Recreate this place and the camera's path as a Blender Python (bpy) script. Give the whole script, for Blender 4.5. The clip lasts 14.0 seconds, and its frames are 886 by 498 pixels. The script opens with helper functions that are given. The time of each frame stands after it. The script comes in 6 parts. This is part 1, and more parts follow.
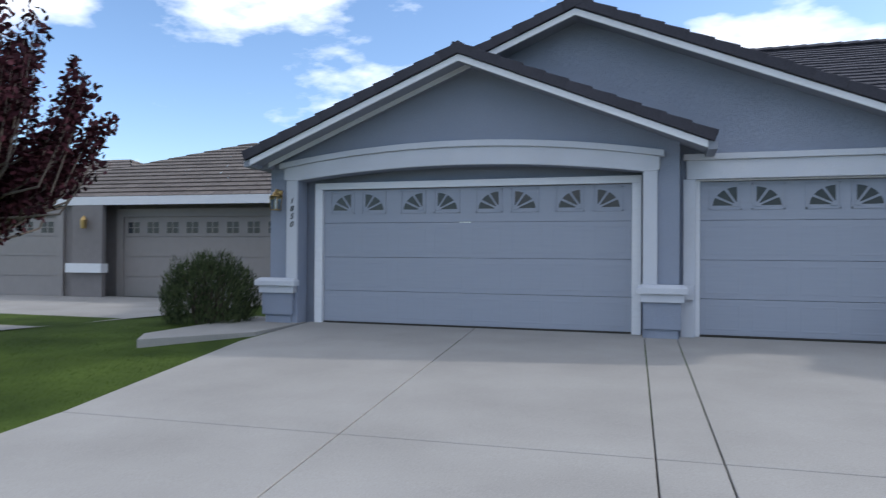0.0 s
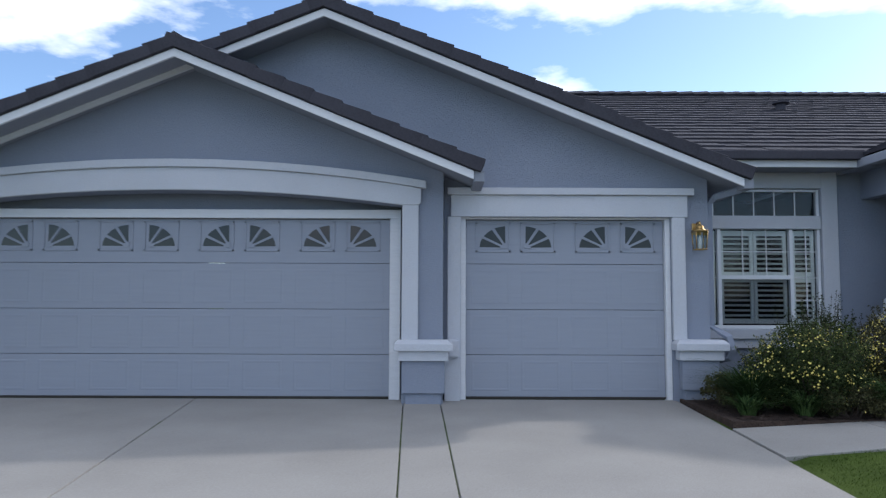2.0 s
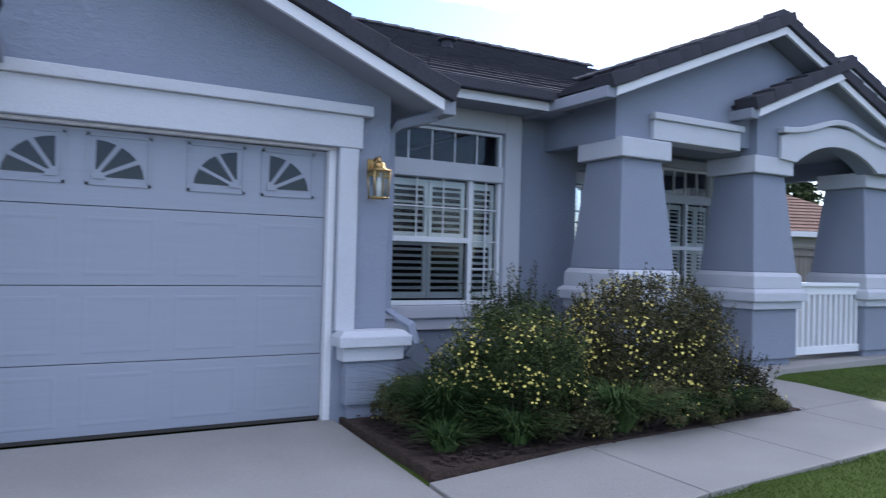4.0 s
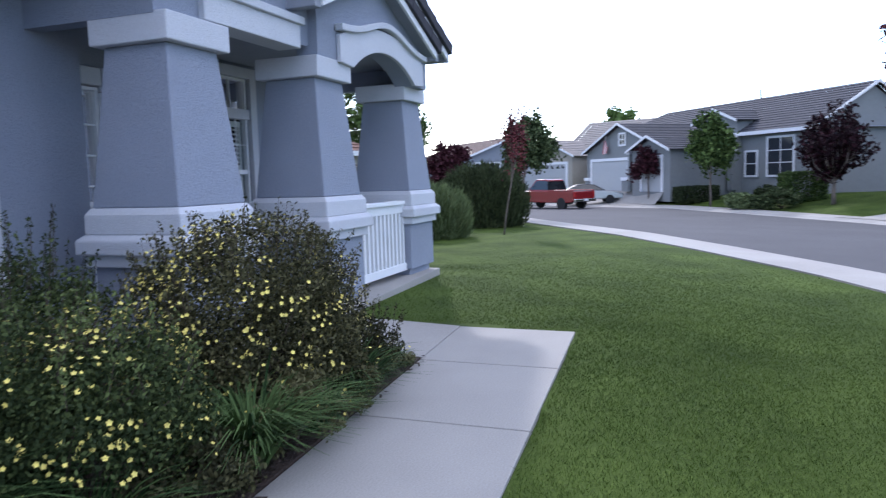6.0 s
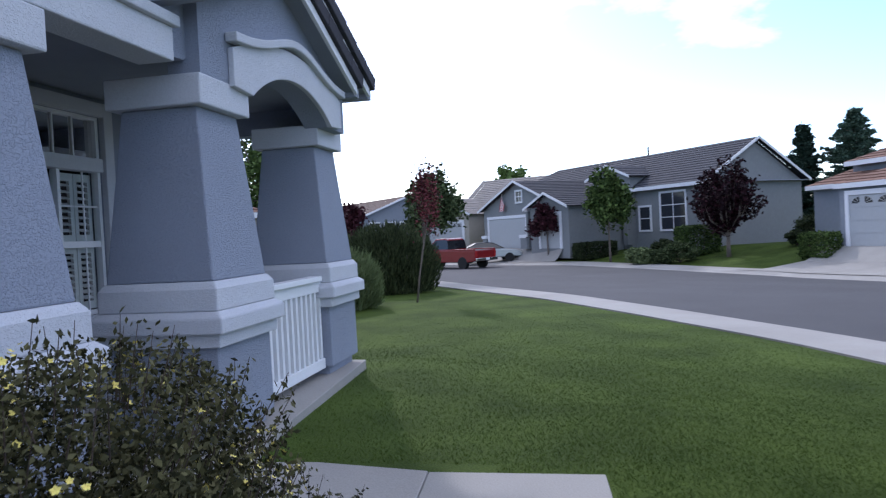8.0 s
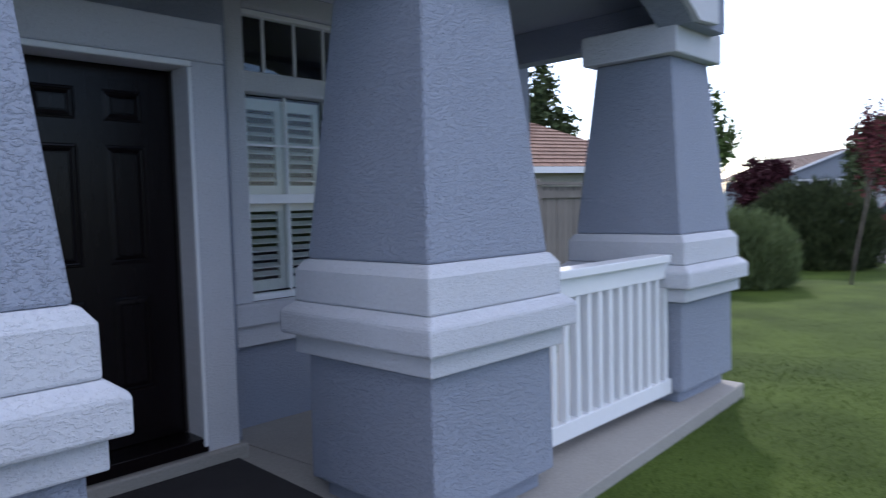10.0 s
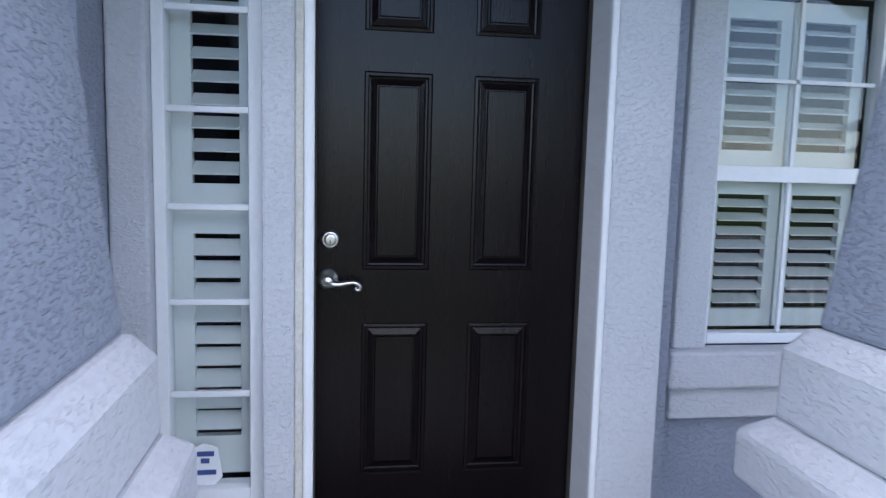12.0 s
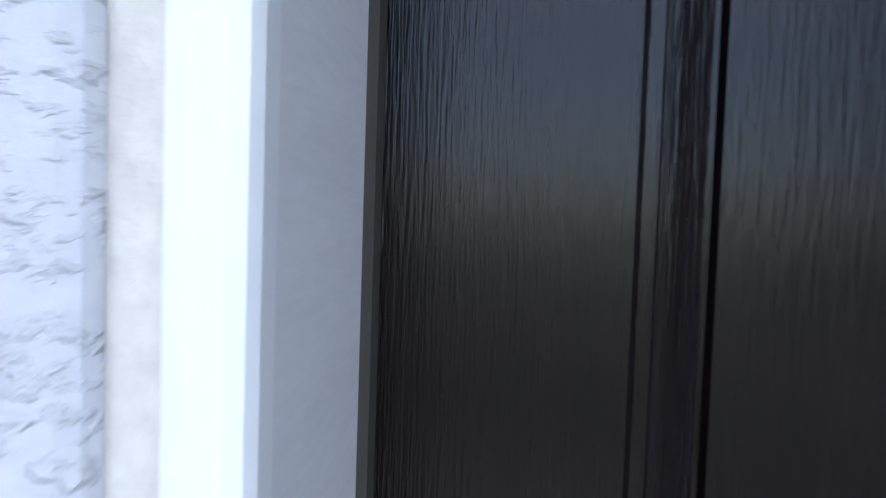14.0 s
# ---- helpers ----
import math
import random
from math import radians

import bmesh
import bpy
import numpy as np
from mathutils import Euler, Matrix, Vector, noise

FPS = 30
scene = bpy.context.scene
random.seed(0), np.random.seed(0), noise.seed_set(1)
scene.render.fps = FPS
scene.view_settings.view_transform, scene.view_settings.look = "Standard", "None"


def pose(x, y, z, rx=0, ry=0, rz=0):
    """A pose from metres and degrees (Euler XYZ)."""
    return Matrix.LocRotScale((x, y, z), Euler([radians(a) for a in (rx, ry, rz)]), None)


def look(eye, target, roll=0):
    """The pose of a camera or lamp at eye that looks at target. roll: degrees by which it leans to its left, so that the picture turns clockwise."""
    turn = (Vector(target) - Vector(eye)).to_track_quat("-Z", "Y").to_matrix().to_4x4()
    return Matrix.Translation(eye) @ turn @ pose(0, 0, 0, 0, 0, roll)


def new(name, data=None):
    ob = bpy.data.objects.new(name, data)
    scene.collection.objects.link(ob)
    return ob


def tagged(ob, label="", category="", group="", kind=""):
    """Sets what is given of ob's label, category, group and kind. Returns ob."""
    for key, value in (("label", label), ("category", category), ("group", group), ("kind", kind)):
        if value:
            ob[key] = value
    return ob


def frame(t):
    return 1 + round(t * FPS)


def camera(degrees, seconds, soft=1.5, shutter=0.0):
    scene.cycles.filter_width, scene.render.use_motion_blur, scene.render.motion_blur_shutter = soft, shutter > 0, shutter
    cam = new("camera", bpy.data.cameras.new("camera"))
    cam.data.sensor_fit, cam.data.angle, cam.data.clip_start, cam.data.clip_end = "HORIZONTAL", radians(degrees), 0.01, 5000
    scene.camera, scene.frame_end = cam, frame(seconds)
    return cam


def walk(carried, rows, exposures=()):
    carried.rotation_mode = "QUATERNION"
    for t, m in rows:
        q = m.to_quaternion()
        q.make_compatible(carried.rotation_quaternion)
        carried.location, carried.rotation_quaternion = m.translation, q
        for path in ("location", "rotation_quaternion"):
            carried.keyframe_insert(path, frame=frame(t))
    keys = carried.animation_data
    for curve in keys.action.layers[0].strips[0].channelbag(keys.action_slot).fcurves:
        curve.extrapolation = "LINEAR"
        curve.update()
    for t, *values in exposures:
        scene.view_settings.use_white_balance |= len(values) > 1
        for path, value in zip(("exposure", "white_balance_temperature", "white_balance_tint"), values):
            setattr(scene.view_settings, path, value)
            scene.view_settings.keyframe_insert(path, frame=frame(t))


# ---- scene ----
cam = camera(63.8, 14.0, soft=1.2, shutter=0.25)
PATH = [
    (0, (5.361, 1.503, 1.093), (4.758, 3.41, 1.11), 0.4),
    (0.5, (5.352, 1.737, 1.164), (4.99, 3.703, 1.248), 0.1),
    (1, (5.39, 2.13, 1.178), (5.104, 4.105, 1.303), 1.8),
    (1.5, (5.371, 2.697, 1.163), (5.23, 4.688, 1.287), -0.6),
    (2, (5.502, 3.418, 1.172), (5.503, 5.413, 1.313), 0.2),
    (2.2, (5.569, 3.724, 1.173), (5.612, 5.721, 1.276), 1.6),
    (4.3, (6.364, 6.93, 1.328), (7.555, 8.536, 1.311), 0.8),
    (4.5, (6.466, 7.148, 1.329), (7.802, 8.635, 1.289), 0.4),
    (5, (6.726, 7.7, 1.34), (8.348, 8.864, 1.235), -0.4),
    (5.5, (7.066, 8.154, 1.35), (8.817, 9.106, 1.178), -0.1),
    (6, (7.273, 8.606, 1.384), (9.143, 9.287, 1.185), -1.6),
    (6.5, (7.556, 8.939, 1.425), (9.512, 9.317, 1.257), -1.8),
    (7, (8.002, 9.263, 1.474), (9.988, 9.461, 1.343), -0.1),
    (7.2, (8.233, 9.401, 1.46), (10.222, 9.587, 1.379), -1.1),
    (9.3, (10.827, 10.023, 1.499), (12.6, 10.94, 1.375), -0.1),
    (9.5, (11.069, 10.101, 1.471), (12.793, 11.108, 1.341), 0.7),
    (10, (11.6, 10.177, 1.461), (13.047, 11.553, 1.338), -1.5),
    (10.5, (11.991, 10.334, 1.446), (12.917, 12.097, 1.259), 1.9),
    (11, (12.303, 10.655, 1.487), (13.019, 12.507, 1.248), 0.4),
    (11.5, (12.544, 11.104, 1.539), (12.952, 13.049, 1.315), 1.2),
    (12, (12.642, 11.683, 1.531), (12.932, 13.648, 1.298), 1.5),
    (12.5, (12.706, 12.226, 1.555), (12.916, 14.196, 1.281), 0.9),
    (13, (12.793, 12.713, 1.54), (12.724, 14.697, 1.297), 2.3),
    (13.5, (12.671, 13.200, 1.559), (12.635, 15.193, 1.390), 0.59),
    (14, (12.642, 13.500, 1.592), (12.479, 15.491, 1.491), 1.90),
]
EXPOSURES = [(0, -0.5, 6020, 11), (2.2, -0.47, 6020, 12), (4.3, -0.01, 5680, 18), (5, 0.09, 5630, 19), (5.5, 0.12, 5630, 19), (6.5, 0.19, 5680, 19), (7.2, -0.03, 5680, 19), (9.5, -0.49, 5830, 17), (10, -0.09, 5880, 18), (10.5, 0.28, 5930, 17), (11, 0.56, 6030, 16), (11.5, 1.1, 5900, 15), (12, 1.5, 6250, 17), (12.5, 1.95, 6350, 17), (13, 2.3, 6200, 15), (13.5, 2.4, 6100, 15), (14, 2.22, 6350, 17)]
walk(cam, [(t, look(eye, target, roll)) for t, eye, target, roll in PATH], EXPOSURES)

# ---------------------------------------------------------------- light
SUN_EL, SUN_AZ = radians(34), math.atan2(0.45, 0.89)
world = bpy.data.worlds.new("sky")
scene.world = world
world.use_nodes = True
wn, wl = world.node_tree.nodes, world.node_tree.links
wn.clear()
w_out = wn.new("ShaderNodeOutputWorld")
w_bg = wn.new("ShaderNodeBackground")
w_sky = wn.new("ShaderNodeTexSky")
w_sky.sky_type = "NISHITA"
w_sky.sun_disc = False
w_sky.sun_elevation = SUN_EL
w_sky.sun_rotation = math.pi / 2 - SUN_AZ
w_sky.altitude = 1300
w_sky.air_density, w_sky.dust_density, w_sky.ozone_density = 1.0, 1.6, 1.2
w_co = wn.new("ShaderNodeTexCoord")
w_map = wn.new("ShaderNodeMapping")
w_map.inputs["Scale"].default_value = (1.0, 1.0, 2.6)
w_map.inputs["Location"].default_value = (0.35, 0.1, 0.0)
w_noise = wn.new("ShaderNodeTexNoise")
w_noise.inputs["Scale"].default_value = 3.1
w_noise.inputs["Detail"].default_value = 9
w_noise.inputs["Roughness"].default_value = 0.55
w_ramp = wn.new("ShaderNodeValToRGB")
w_ramp.color_ramp.elements[0].position = 0.49
w_ramp.color_ramp.elements[1].position = 0.60
w_mix = wn.new("ShaderNodeMix")
w_mix.data_type = "RGBA"
w_mix.inputs["B"].default_value = (14.0, 14.3, 14.8, 1)
wl.new(w_co.outputs["Generated"], w_map.inputs["Vector"])
wl.new(w_map.outputs["Vector"], w_noise.inputs["Vector"])
w_sep, w_min, w_lift = wn.new("ShaderNodeSeparateXYZ"), wn.new("ShaderNodeMath"), wn.new("ShaderNodeMath")
w_min.operation, w_lift.operation = "MINIMUM", "MULTIPLY_ADD"
w_min.inputs[1].default_value, w_lift.inputs[1].default_value = 0.42, 0.55
w_off = wn.new("ShaderNodeMath")
w_off.inputs[1].default_value = -0.18
wl.new(w_co.outputs["Generated"], w_sep.inputs["Vector"])
wl.new(w_sep.outputs["Z"], w_min.inputs[0])
wl.new(w_min.outputs[0], w_lift.inputs[0])
wl.new(w_noise.outputs["Fac"], w_off.inputs[0])
wl.new(w_off.outputs[0], w_lift.inputs[2])
wl.new(w_lift.outputs[0], w_ramp.inputs["Fac"])
wl.new(w_ramp.outputs["Color"], w_mix.inputs["Factor"])
w_hue = wn.new("ShaderNodeHueSaturation")
w_hue.inputs["Saturation"].default_value, w_hue.inputs["Value"].default_value = 1.04, 2.0
wl.new(w_sky.outputs["Color"], w_hue.inputs["Color"])
wl.new(w_hue.outputs["Color"], w_mix.inputs["A"])
wl.new(w_mix.outputs["Result"], w_bg.inputs["Color"])
wl.new(w_bg.outputs["Background"], w_out.inputs["Surface"])
w_bg.inputs["Strength"].default_value = 0.15

sun = new("sun", bpy.data.lights.new("sun", "SUN"))
sun.data.energy, sun.data.angle, sun.data.color = 2.4, radians(1.8), (1.0, 0.94, 0.85)
SUN_FROM = Vector((math.cos(SUN_AZ) * math.cos(SUN_EL), math.sin(SUN_AZ) * math.cos(SUN_EL), math.sin(SUN_EL)))
sun.matrix_world = look(SUN_FROM * 60, (0, 0, 0))


# ---------------------------------------------------------------- materials
def material(name, base, rough=0.8, metal=0.0, vary=0.12, scale=6.0, fine=60.0, bump=0.15, depth=0.004, tint=None,
             spread=0.0, stretch=(1, 1, 1), spec=0.4):
    """A surface with colour varied at two scales, a fine relief and, with spread, a shade of its own for each piece."""
    m = bpy.data.materials.new(name)
    m.use_nodes = True
    n, l = m.node_tree.nodes, m.node_tree.links
    p = n["Principled BSDF"]
    co = n.new("ShaderNodeTexCoord")
    mp = n.new("ShaderNodeMapping")
    mp.inputs["Scale"].default_value = stretch
    l.new(co.outputs["Object"], mp.inputs["Vector"])
    a, b = n.new("ShaderNodeTexNoise"), n.new("ShaderNodeTexNoise")
    a.inputs["Scale"].default_value, a.inputs["Detail"].default_value = scale, 5
    b.inputs["Scale"].default_value, b.inputs["Detail"].default_value = fine, 4
    for t in (a, b):
        l.new(mp.outputs["Vector"], t.inputs["Vector"])
    add = n.new("ShaderNodeMath")
    add.operation = "ADD"
    l.new(a.outputs["Fac"], add.inputs[0])
    l.new(b.outputs["Fac"], add.inputs[1])
    last = add.outputs[0]
    if spread:
        info = n.new("ShaderNodeObjectInfo")
        mul = n.new("ShaderNodeMath")
        mul.operation = "MULTIPLY_ADD"
        mul.inputs[1].default_value, mul.inputs[2].default_value = spread, -spread / 2
        l.new(info.outputs["Random"], mul.inputs[0])
        geo = n.new("ShaderNodeNewGeometry")
        mu2 = n.new("ShaderNodeMath")
        mu2.operation = "MULTIPLY_ADD"
        mu2.inputs[1].default_value, mu2.inputs[2].default_value = spread, -spread / 2
        l.new(geo.outputs["Random Per Island"], mu2.inputs[0])
        s1, s2 = n.new("ShaderNodeMath"), n.new("ShaderNodeMath")
        l.new(last, s1.inputs[0]), l.new(mul.outputs[0], s1.inputs[1])
        l.new(s1.outputs[0], s2.inputs[0]), l.new(mu2.outputs[0], s2.inputs[1])
        last = s2.outputs[0]
    ramp = n.new("ShaderNodeValToRGB")
    lo = [max(0.0, c * (1 - vary)) for c in base]
    hi = [min(1.0, c * (1 + vary)) for c in (tint or base)]
    ramp.color_ramp.elements[0].position, ramp.color_ramp.elements[0].color = 0.32, (*lo, 1)
    ramp.color_ramp.elements[1].position, ramp.color_ramp.elements[1].color = 0.68, (*hi, 1)
    half = n.new("ShaderNodeMath")
    half.operation = "MULTIPLY"
    half.inputs[1].default_value = 0.5
    l.new(last, half.inputs[0])
    l.new(half.outputs[0], ramp.inputs["Fac"])
    l.new(ramp.outputs["Color"], p.inputs["Base Color"])
    p.inputs["Roughness"].default_value, p.inputs["Metallic"].default_value = rough, metal
    p.inputs["Specular IOR Level"].default_value = spec
    if bump:
        bp = n.new("ShaderNodeBump")
        bp.inputs["Strength"].default_value, bp.inputs["Distance"].default_value = bump, depth
        l.new(b.outputs["Fac"], bp.inputs["Height"])
        l.new(bp.outputs["Normal"], p.inputs["Normal"])
    return m


def stucco(name, base, depth=0.0050, size=60.0):
    """Trowelled lace stucco: flattened patches with ragged ridges, and sand between."""
    m = material(name, base, 0.92, vary=0.07, scale=1.4, fine=70, bump=0)
    n, l = m.node_tree.nodes, m.node_tree.links
    p = n["Principled BSDF"]
    co = n.new("ShaderNodeTexCoord")
    mp = n.new("ShaderNodeMapping")
    mp.inputs["Scale"].default_value = (0.75, 0.75, 1.25)
    l.new(co.outputs["Object"], mp.inputs["Vector"])
    warp = n.new("ShaderNodeTexNoise")
    warp.inputs["Scale"].default_value, warp.inputs["Detail"].default_value = size, 4
    warp.inputs["Roughness"].default_value, warp.inputs["Distortion"].default_value = 0.55, 0.25
    l.new(mp.outputs["Vector"], warp.inputs["Vector"])
    lace = n.new("ShaderNodeValToRGB")
    lace.color_ramp.elements[0].position, lace.color_ramp.elements[1].position = 0.51, 0.62
    l.new(warp.outputs["Fac"], lace.inputs["Fac"])
    sand = n.new("ShaderNodeTexNoise")
    sand.inputs["Scale"].default_value, sand.inputs["Detail"].default_value = 130, 4
    l.new(co.outputs["Object"], sand.inputs["Vector"])
    mixed = n.new("ShaderNodeMath")
    mixed.operation = "MULTIPLY_ADD"
    mixed.inputs[1].default_value = 0.9
    l.new(sand.outputs["Fac"], mixed.inputs[0])
    l.new(lace.outputs["Color"], mixed.inputs[2])
    bp = n.new("ShaderNodeBump")
    bp.inputs["Strength"].default_value, bp.inputs["Distance"].default_value = 0.85, depth
    l.new(mixed.outputs[0], bp.inputs["Height"])
    l.new(bp.outputs["Normal"], p.inputs["Normal"])
    return m


def glass(name, tint=(0.9, 0.95, 0.95)):
    m = bpy.data.materials.new(name)
    m.use_nodes = True
    n, l = m.node_tree.nodes, m.node_tree.links
    n.clear()
    out, mix = n.new("ShaderNodeOutputMaterial"), n.new("ShaderNodeMixShader")
    clear, gloss, fr = n.new("ShaderNodeBsdfTransparent"), n.new("ShaderNodeBsdfGlossy"), n.new("ShaderNodeFresnel")
    clear.inputs["Color"].default_value = (*tint, 1)
    gloss.inputs["Roughness"].default_value = 0.01
    fr.inputs["IOR"].default_value = 1.55
    l.new(fr.outputs[0], mix.inputs[0])
    l.new(clear.outputs[0], mix.inputs[1])
    l.new(gloss.outputs[0], mix.inputs[2])
    l.new(mix.outputs[0], out.inputs["Surface"])
    return m


STUCCO = stucco("grey_stucco", (0.283, 0.31, 0.38), 0.0042, 82.0)
TRIM = stucco("white_trim_stucco", (0.56, 0.57, 0.61), 0.0021, 76)
FASCIA = material("painted_fascia_board", (0.72, 0.72, 0.74), 0.6, vary=0.06, fine=30, stretch=(1, 1, 8))
DOORPAINT = material("painted_steel_garage_door", (0.295, 0.315, 0.37), 0.5, vary=0.04, fine=120, bump=0.25, depth=0.0008, stretch=(0.3, 1, 6))
VINYL = material("white_vinyl", (0.78, 0.79, 0.81), 0.45, vary=0.03, bump=0.05)
LOUVRE = material("white_shutter_paint", (0.70, 0.70, 0.69), 0.5, vary=0.03, bump=0.05)
TILE = material("charcoal_concrete_tile", (0.055, 0.053, 0.064), 0.9, vary=0.22, scale=3, fine=40, bump=0.3, depth=0.004, spread=0.3, spec=0.2)
SOFFIT = material("painted_soffit", (0.27, 0.285, 0.33), 0.8, vary=0.05)
CONCRETE = material("broom_finished_concrete", (0.288, 0.272, 0.250), 0.9, vary=0.10, scale=0.9, fine=90, bump=0.25, depth=0.0015, tint=(0.335, 0.32, 0.297))
JOINT = material("dark_joint_filler", (0.05, 0.045, 0.04), 0.9)
ASPHALT = material("worn_asphalt", (0.062, 0.061, 0.066), 0.9, vary=0.2, scale=0.5, fine=150, bump=0.5, depth=0.004)
LAWN = material("mown_lawn", (0.033, 0.060, 0.009), 0.95, vary=0.44, scale=0.9, fine=70, bump=0.5, depth=0.010, tint=(0.060, 0.088, 0.016), spec=0.1)
BLADE = material("grass_blade", (0.039, 0.076, 0.010), 0.8, vary=0.2, scale=0.7, fine=9, bump=0, tint=(0.075, 0.110, 0.020), spec=0.12)
MULCH = material("brown_bark_mulch", (0.062, 0.040, 0.030), 0.95, vary=0.5, scale=12, fine=60, bump=1.0, depth=0.03)
BLACKDOOR = material("black_woodgrain_door", (0.0058, 0.0036, 0.0044), 0.22, vary=0.3, scale=8, fine=75, bump=0.5, depth=0.0012, stretch=(6, 6, 0.35), spec=0.19)
NICKEL = material("satin_nickel", (0.55, 0.54, 0.52), 0.28, 1.0, vary=0.05, bump=0.03)
BRASS = material("polished_brass", (0.48, 0.32, 0.13), 0.35, 1.0, vary=0.1, bump=0.05)
CAULK = material("beige_caulk", (0.60, 0.575, 0.53), 0.9, vary=0.15, scale=20, fine=90, bump=0.8, depth=0.004)
# near-black base colour stands in for the shade of the room interiors
DARKROOM = material("room_shade_colour", (0.03, 0.03, 0.035), 0.9)
DARKMAT = material("charcoal_door_mat", (0.022, 0.020, 0.022), 0.95, vary=0.3, fine=220, bump=0.8, depth=0.004)
GLASS = glass("window_glass")
DARKGLASS = glass("garage_lite_glass", (0.55, 0.6, 0.65))


# ---------------------------------------------------------------- mesh helpers
def box(bm, x0, x1, y0, y1, z0, z1):
    v = [bm.verts.new((x, y, z)) for z in (z0, z1) for x, y in ((x0, y0), (x1, y0), (x1, y1), (x0, y1))]
    for f in ((3, 2, 1, 0), (4, 5, 6, 7), (0, 1, 5, 4), (1, 2, 6, 5), (2, 3, 7, 6), (3, 0, 4, 7)):
        bm.faces.new([v[i] for i in f])
    return v


def rings(bm, loops, close=True, cap=True):
    """Joins rings of equally many points into a skin."""
    rows = [[bm.verts.new(p) for p in ring] for ring in loops]
    k = len(rows[0])
    for a, b in zip(rows, rows[1:]):
        for i in range(k if close else k - 1):
            bm.faces.new((a[i], a[(i + 1) % k], b[(i + 1) % k], b[i]))
    if cap:
        bm.faces.new(rows[0][::-1])
        bm.faces.new(rows[-1])


def square(cx, cy, h, z, hy=None):
    hy = h if hy is None else hy
    return [(cx - h, cy - hy, z), (cx + h, cy - hy, z), (cx + h, cy + hy, z), (cx - h, cy + hy, z)]


def extrude_xz(bm, pts, y0, y1):
    a, b = [bm.verts.new((x, y0, z)) for x, z in pts], [bm.verts.new((x, y1, z)) for x, z in pts]
    k = len(pts)
    bm.faces.new(a), bm.faces.new(b[::-1])
    for i in range(k):
        bm.faces.new((a[i], b[i], b[(i + 1) % k], a[(i + 1) % k]))


def extrude_xy(bm, pts, z0, z1):
    a, b = [bm.verts.new((x, y, z0)) for x, y in pts], [bm.verts.new((x, y, z1)) for x, y in pts]
    k = len(pts)
    bm.faces.new(a[::-1]), bm.faces.new(b)
    for i in range(k):
        bm.faces.new((a[i], a[(i + 1) % k], b[(i + 1) % k], b[i]))


def extrude_yz(bm, pts, x0, x1):
    a, b = [bm.verts.new((x0, y, z)) for y, z in pts], [bm.verts.new((x1, y, z)) for y, z in pts]
    k = len(pts)
    bm.faces.new(a[::-1]), bm.faces.new(b)
    for i in range(k):
        bm.faces.new((a[i], a[(i + 1) % k], b[(i + 1) % k], b[i]))


def tube(bm, pts, radii, sides=8, cap=True):
    """A round limb through the points."""
    loops = []
    for i, p in enumerate(pts):
        p = Vector(p)
        d = (Vector(pts[min(i + 1, len(pts) - 1)]) - Vector(pts[max(i - 1, 0)])).normalized()
        u = d.orthogonal().normalized() if i == 0 else (u - d * u.dot(d)).normalized()
        w = d.cross(u)
        r = radii[i] if hasattr(radii, "__len__") else radii
        loops.append([p + (u * math.cos(a) + w * math.sin(a)) * r for a in (2 * math.pi * k / sides for k in range(sides))])
    rings(bm, loops, cap=cap)


def lathe(bm, c, profile, sides=20):
    """A turned body round z: profile of (radius, z)."""
    rings(bm, [[(c[0] + r * math.cos(2 * math.pi * k / sides), c[1] + r * math.sin(2 * math.pi * k / sides), c[2] + z) for k in range(sides)] for r, z in profile])


def mesh_of(name, bm, mat, smooth=False, tidy=True):
    if tidy:
        bmesh.ops.recalc_face_normals(bm, faces=bm.faces)
    me = bpy.data.meshes.new(name)
    bm.to_mesh(me)
    bm.free()
    me.materials.append(mat)
    if smooth:
        me.polygons.foreach_set("use_smooth", [True] * len(me.polygons))
    return me


def soften(ob, width=0.008, segments=2):
    b = ob.modifiers.new("bevel", "BEVEL")
    b.width, b.segments, b.limit_method, b.angle_limit = width, segments, "ANGLE", radians(40)
    b.use_clamp_overlap = True
    return ob


def part(name, bm, mat, parent, label="", smooth=False, bevel=0.0):
    ob = new(name, mesh_of(name, bm, mat, smooth))
    ob.parent = parent
    if label:
        tagged(ob, label)
    if bevel:
        soften(ob, bevel)
    return ob


def piece(name, me, parent, m):
    ob = new(name, me)
    ob.parent, ob.matrix_basis = parent, m
    return ob


def solid(name, bm, mat, label, category, kind="structure", bevel=0.0, smooth=False):
    ob = tagged(new(name, mesh_of(name, bm, mat, smooth)), label, category, kind=kind)
    if bevel:
        soften(ob, bevel)
    return ob


def thing(name, at, label, category, group="", kind=""):
    ob = new(name)
    ob.empty_display_size = 0.1
    ob.matrix_basis = at if isinstance(at, Matrix) else pose(*at)
    return tagged(ob, label, category, group, kind)


def loose(name, verts, faces, mat, parent=None, kind="stuff", label="", category=""):
    """A mesh of many small loose faces."""
    me = bpy.data.meshes.new(name)
    me.from_pydata(verts, [], faces)
    me.materials.append(mat)
    ob = new(name, me)
    if parent:
        ob.parent = parent
    return tagged(ob, label, category, kind=kind)


# ---------------------------------------------------------------- the ground
NEAR = np.array([(-60, -9), (-20, -5.6), (-6, -3.6), (2, -1.2), (8, 1.7), (15.7, 5.35), (20, 6.95), (23.5, 8.8), (27.6, 11.2), (32, 13.9), (40, 18.4), (52, 24), (80, 35)])
FAR = np.array([(-60, -19), (-20, -15.6), (0, -13), (18, -7.6), (32.5, -1.5), (40, 2.3), (46, 6.4), (50.5, 10), (54, 13.7), (60, 19), (80, 32)])


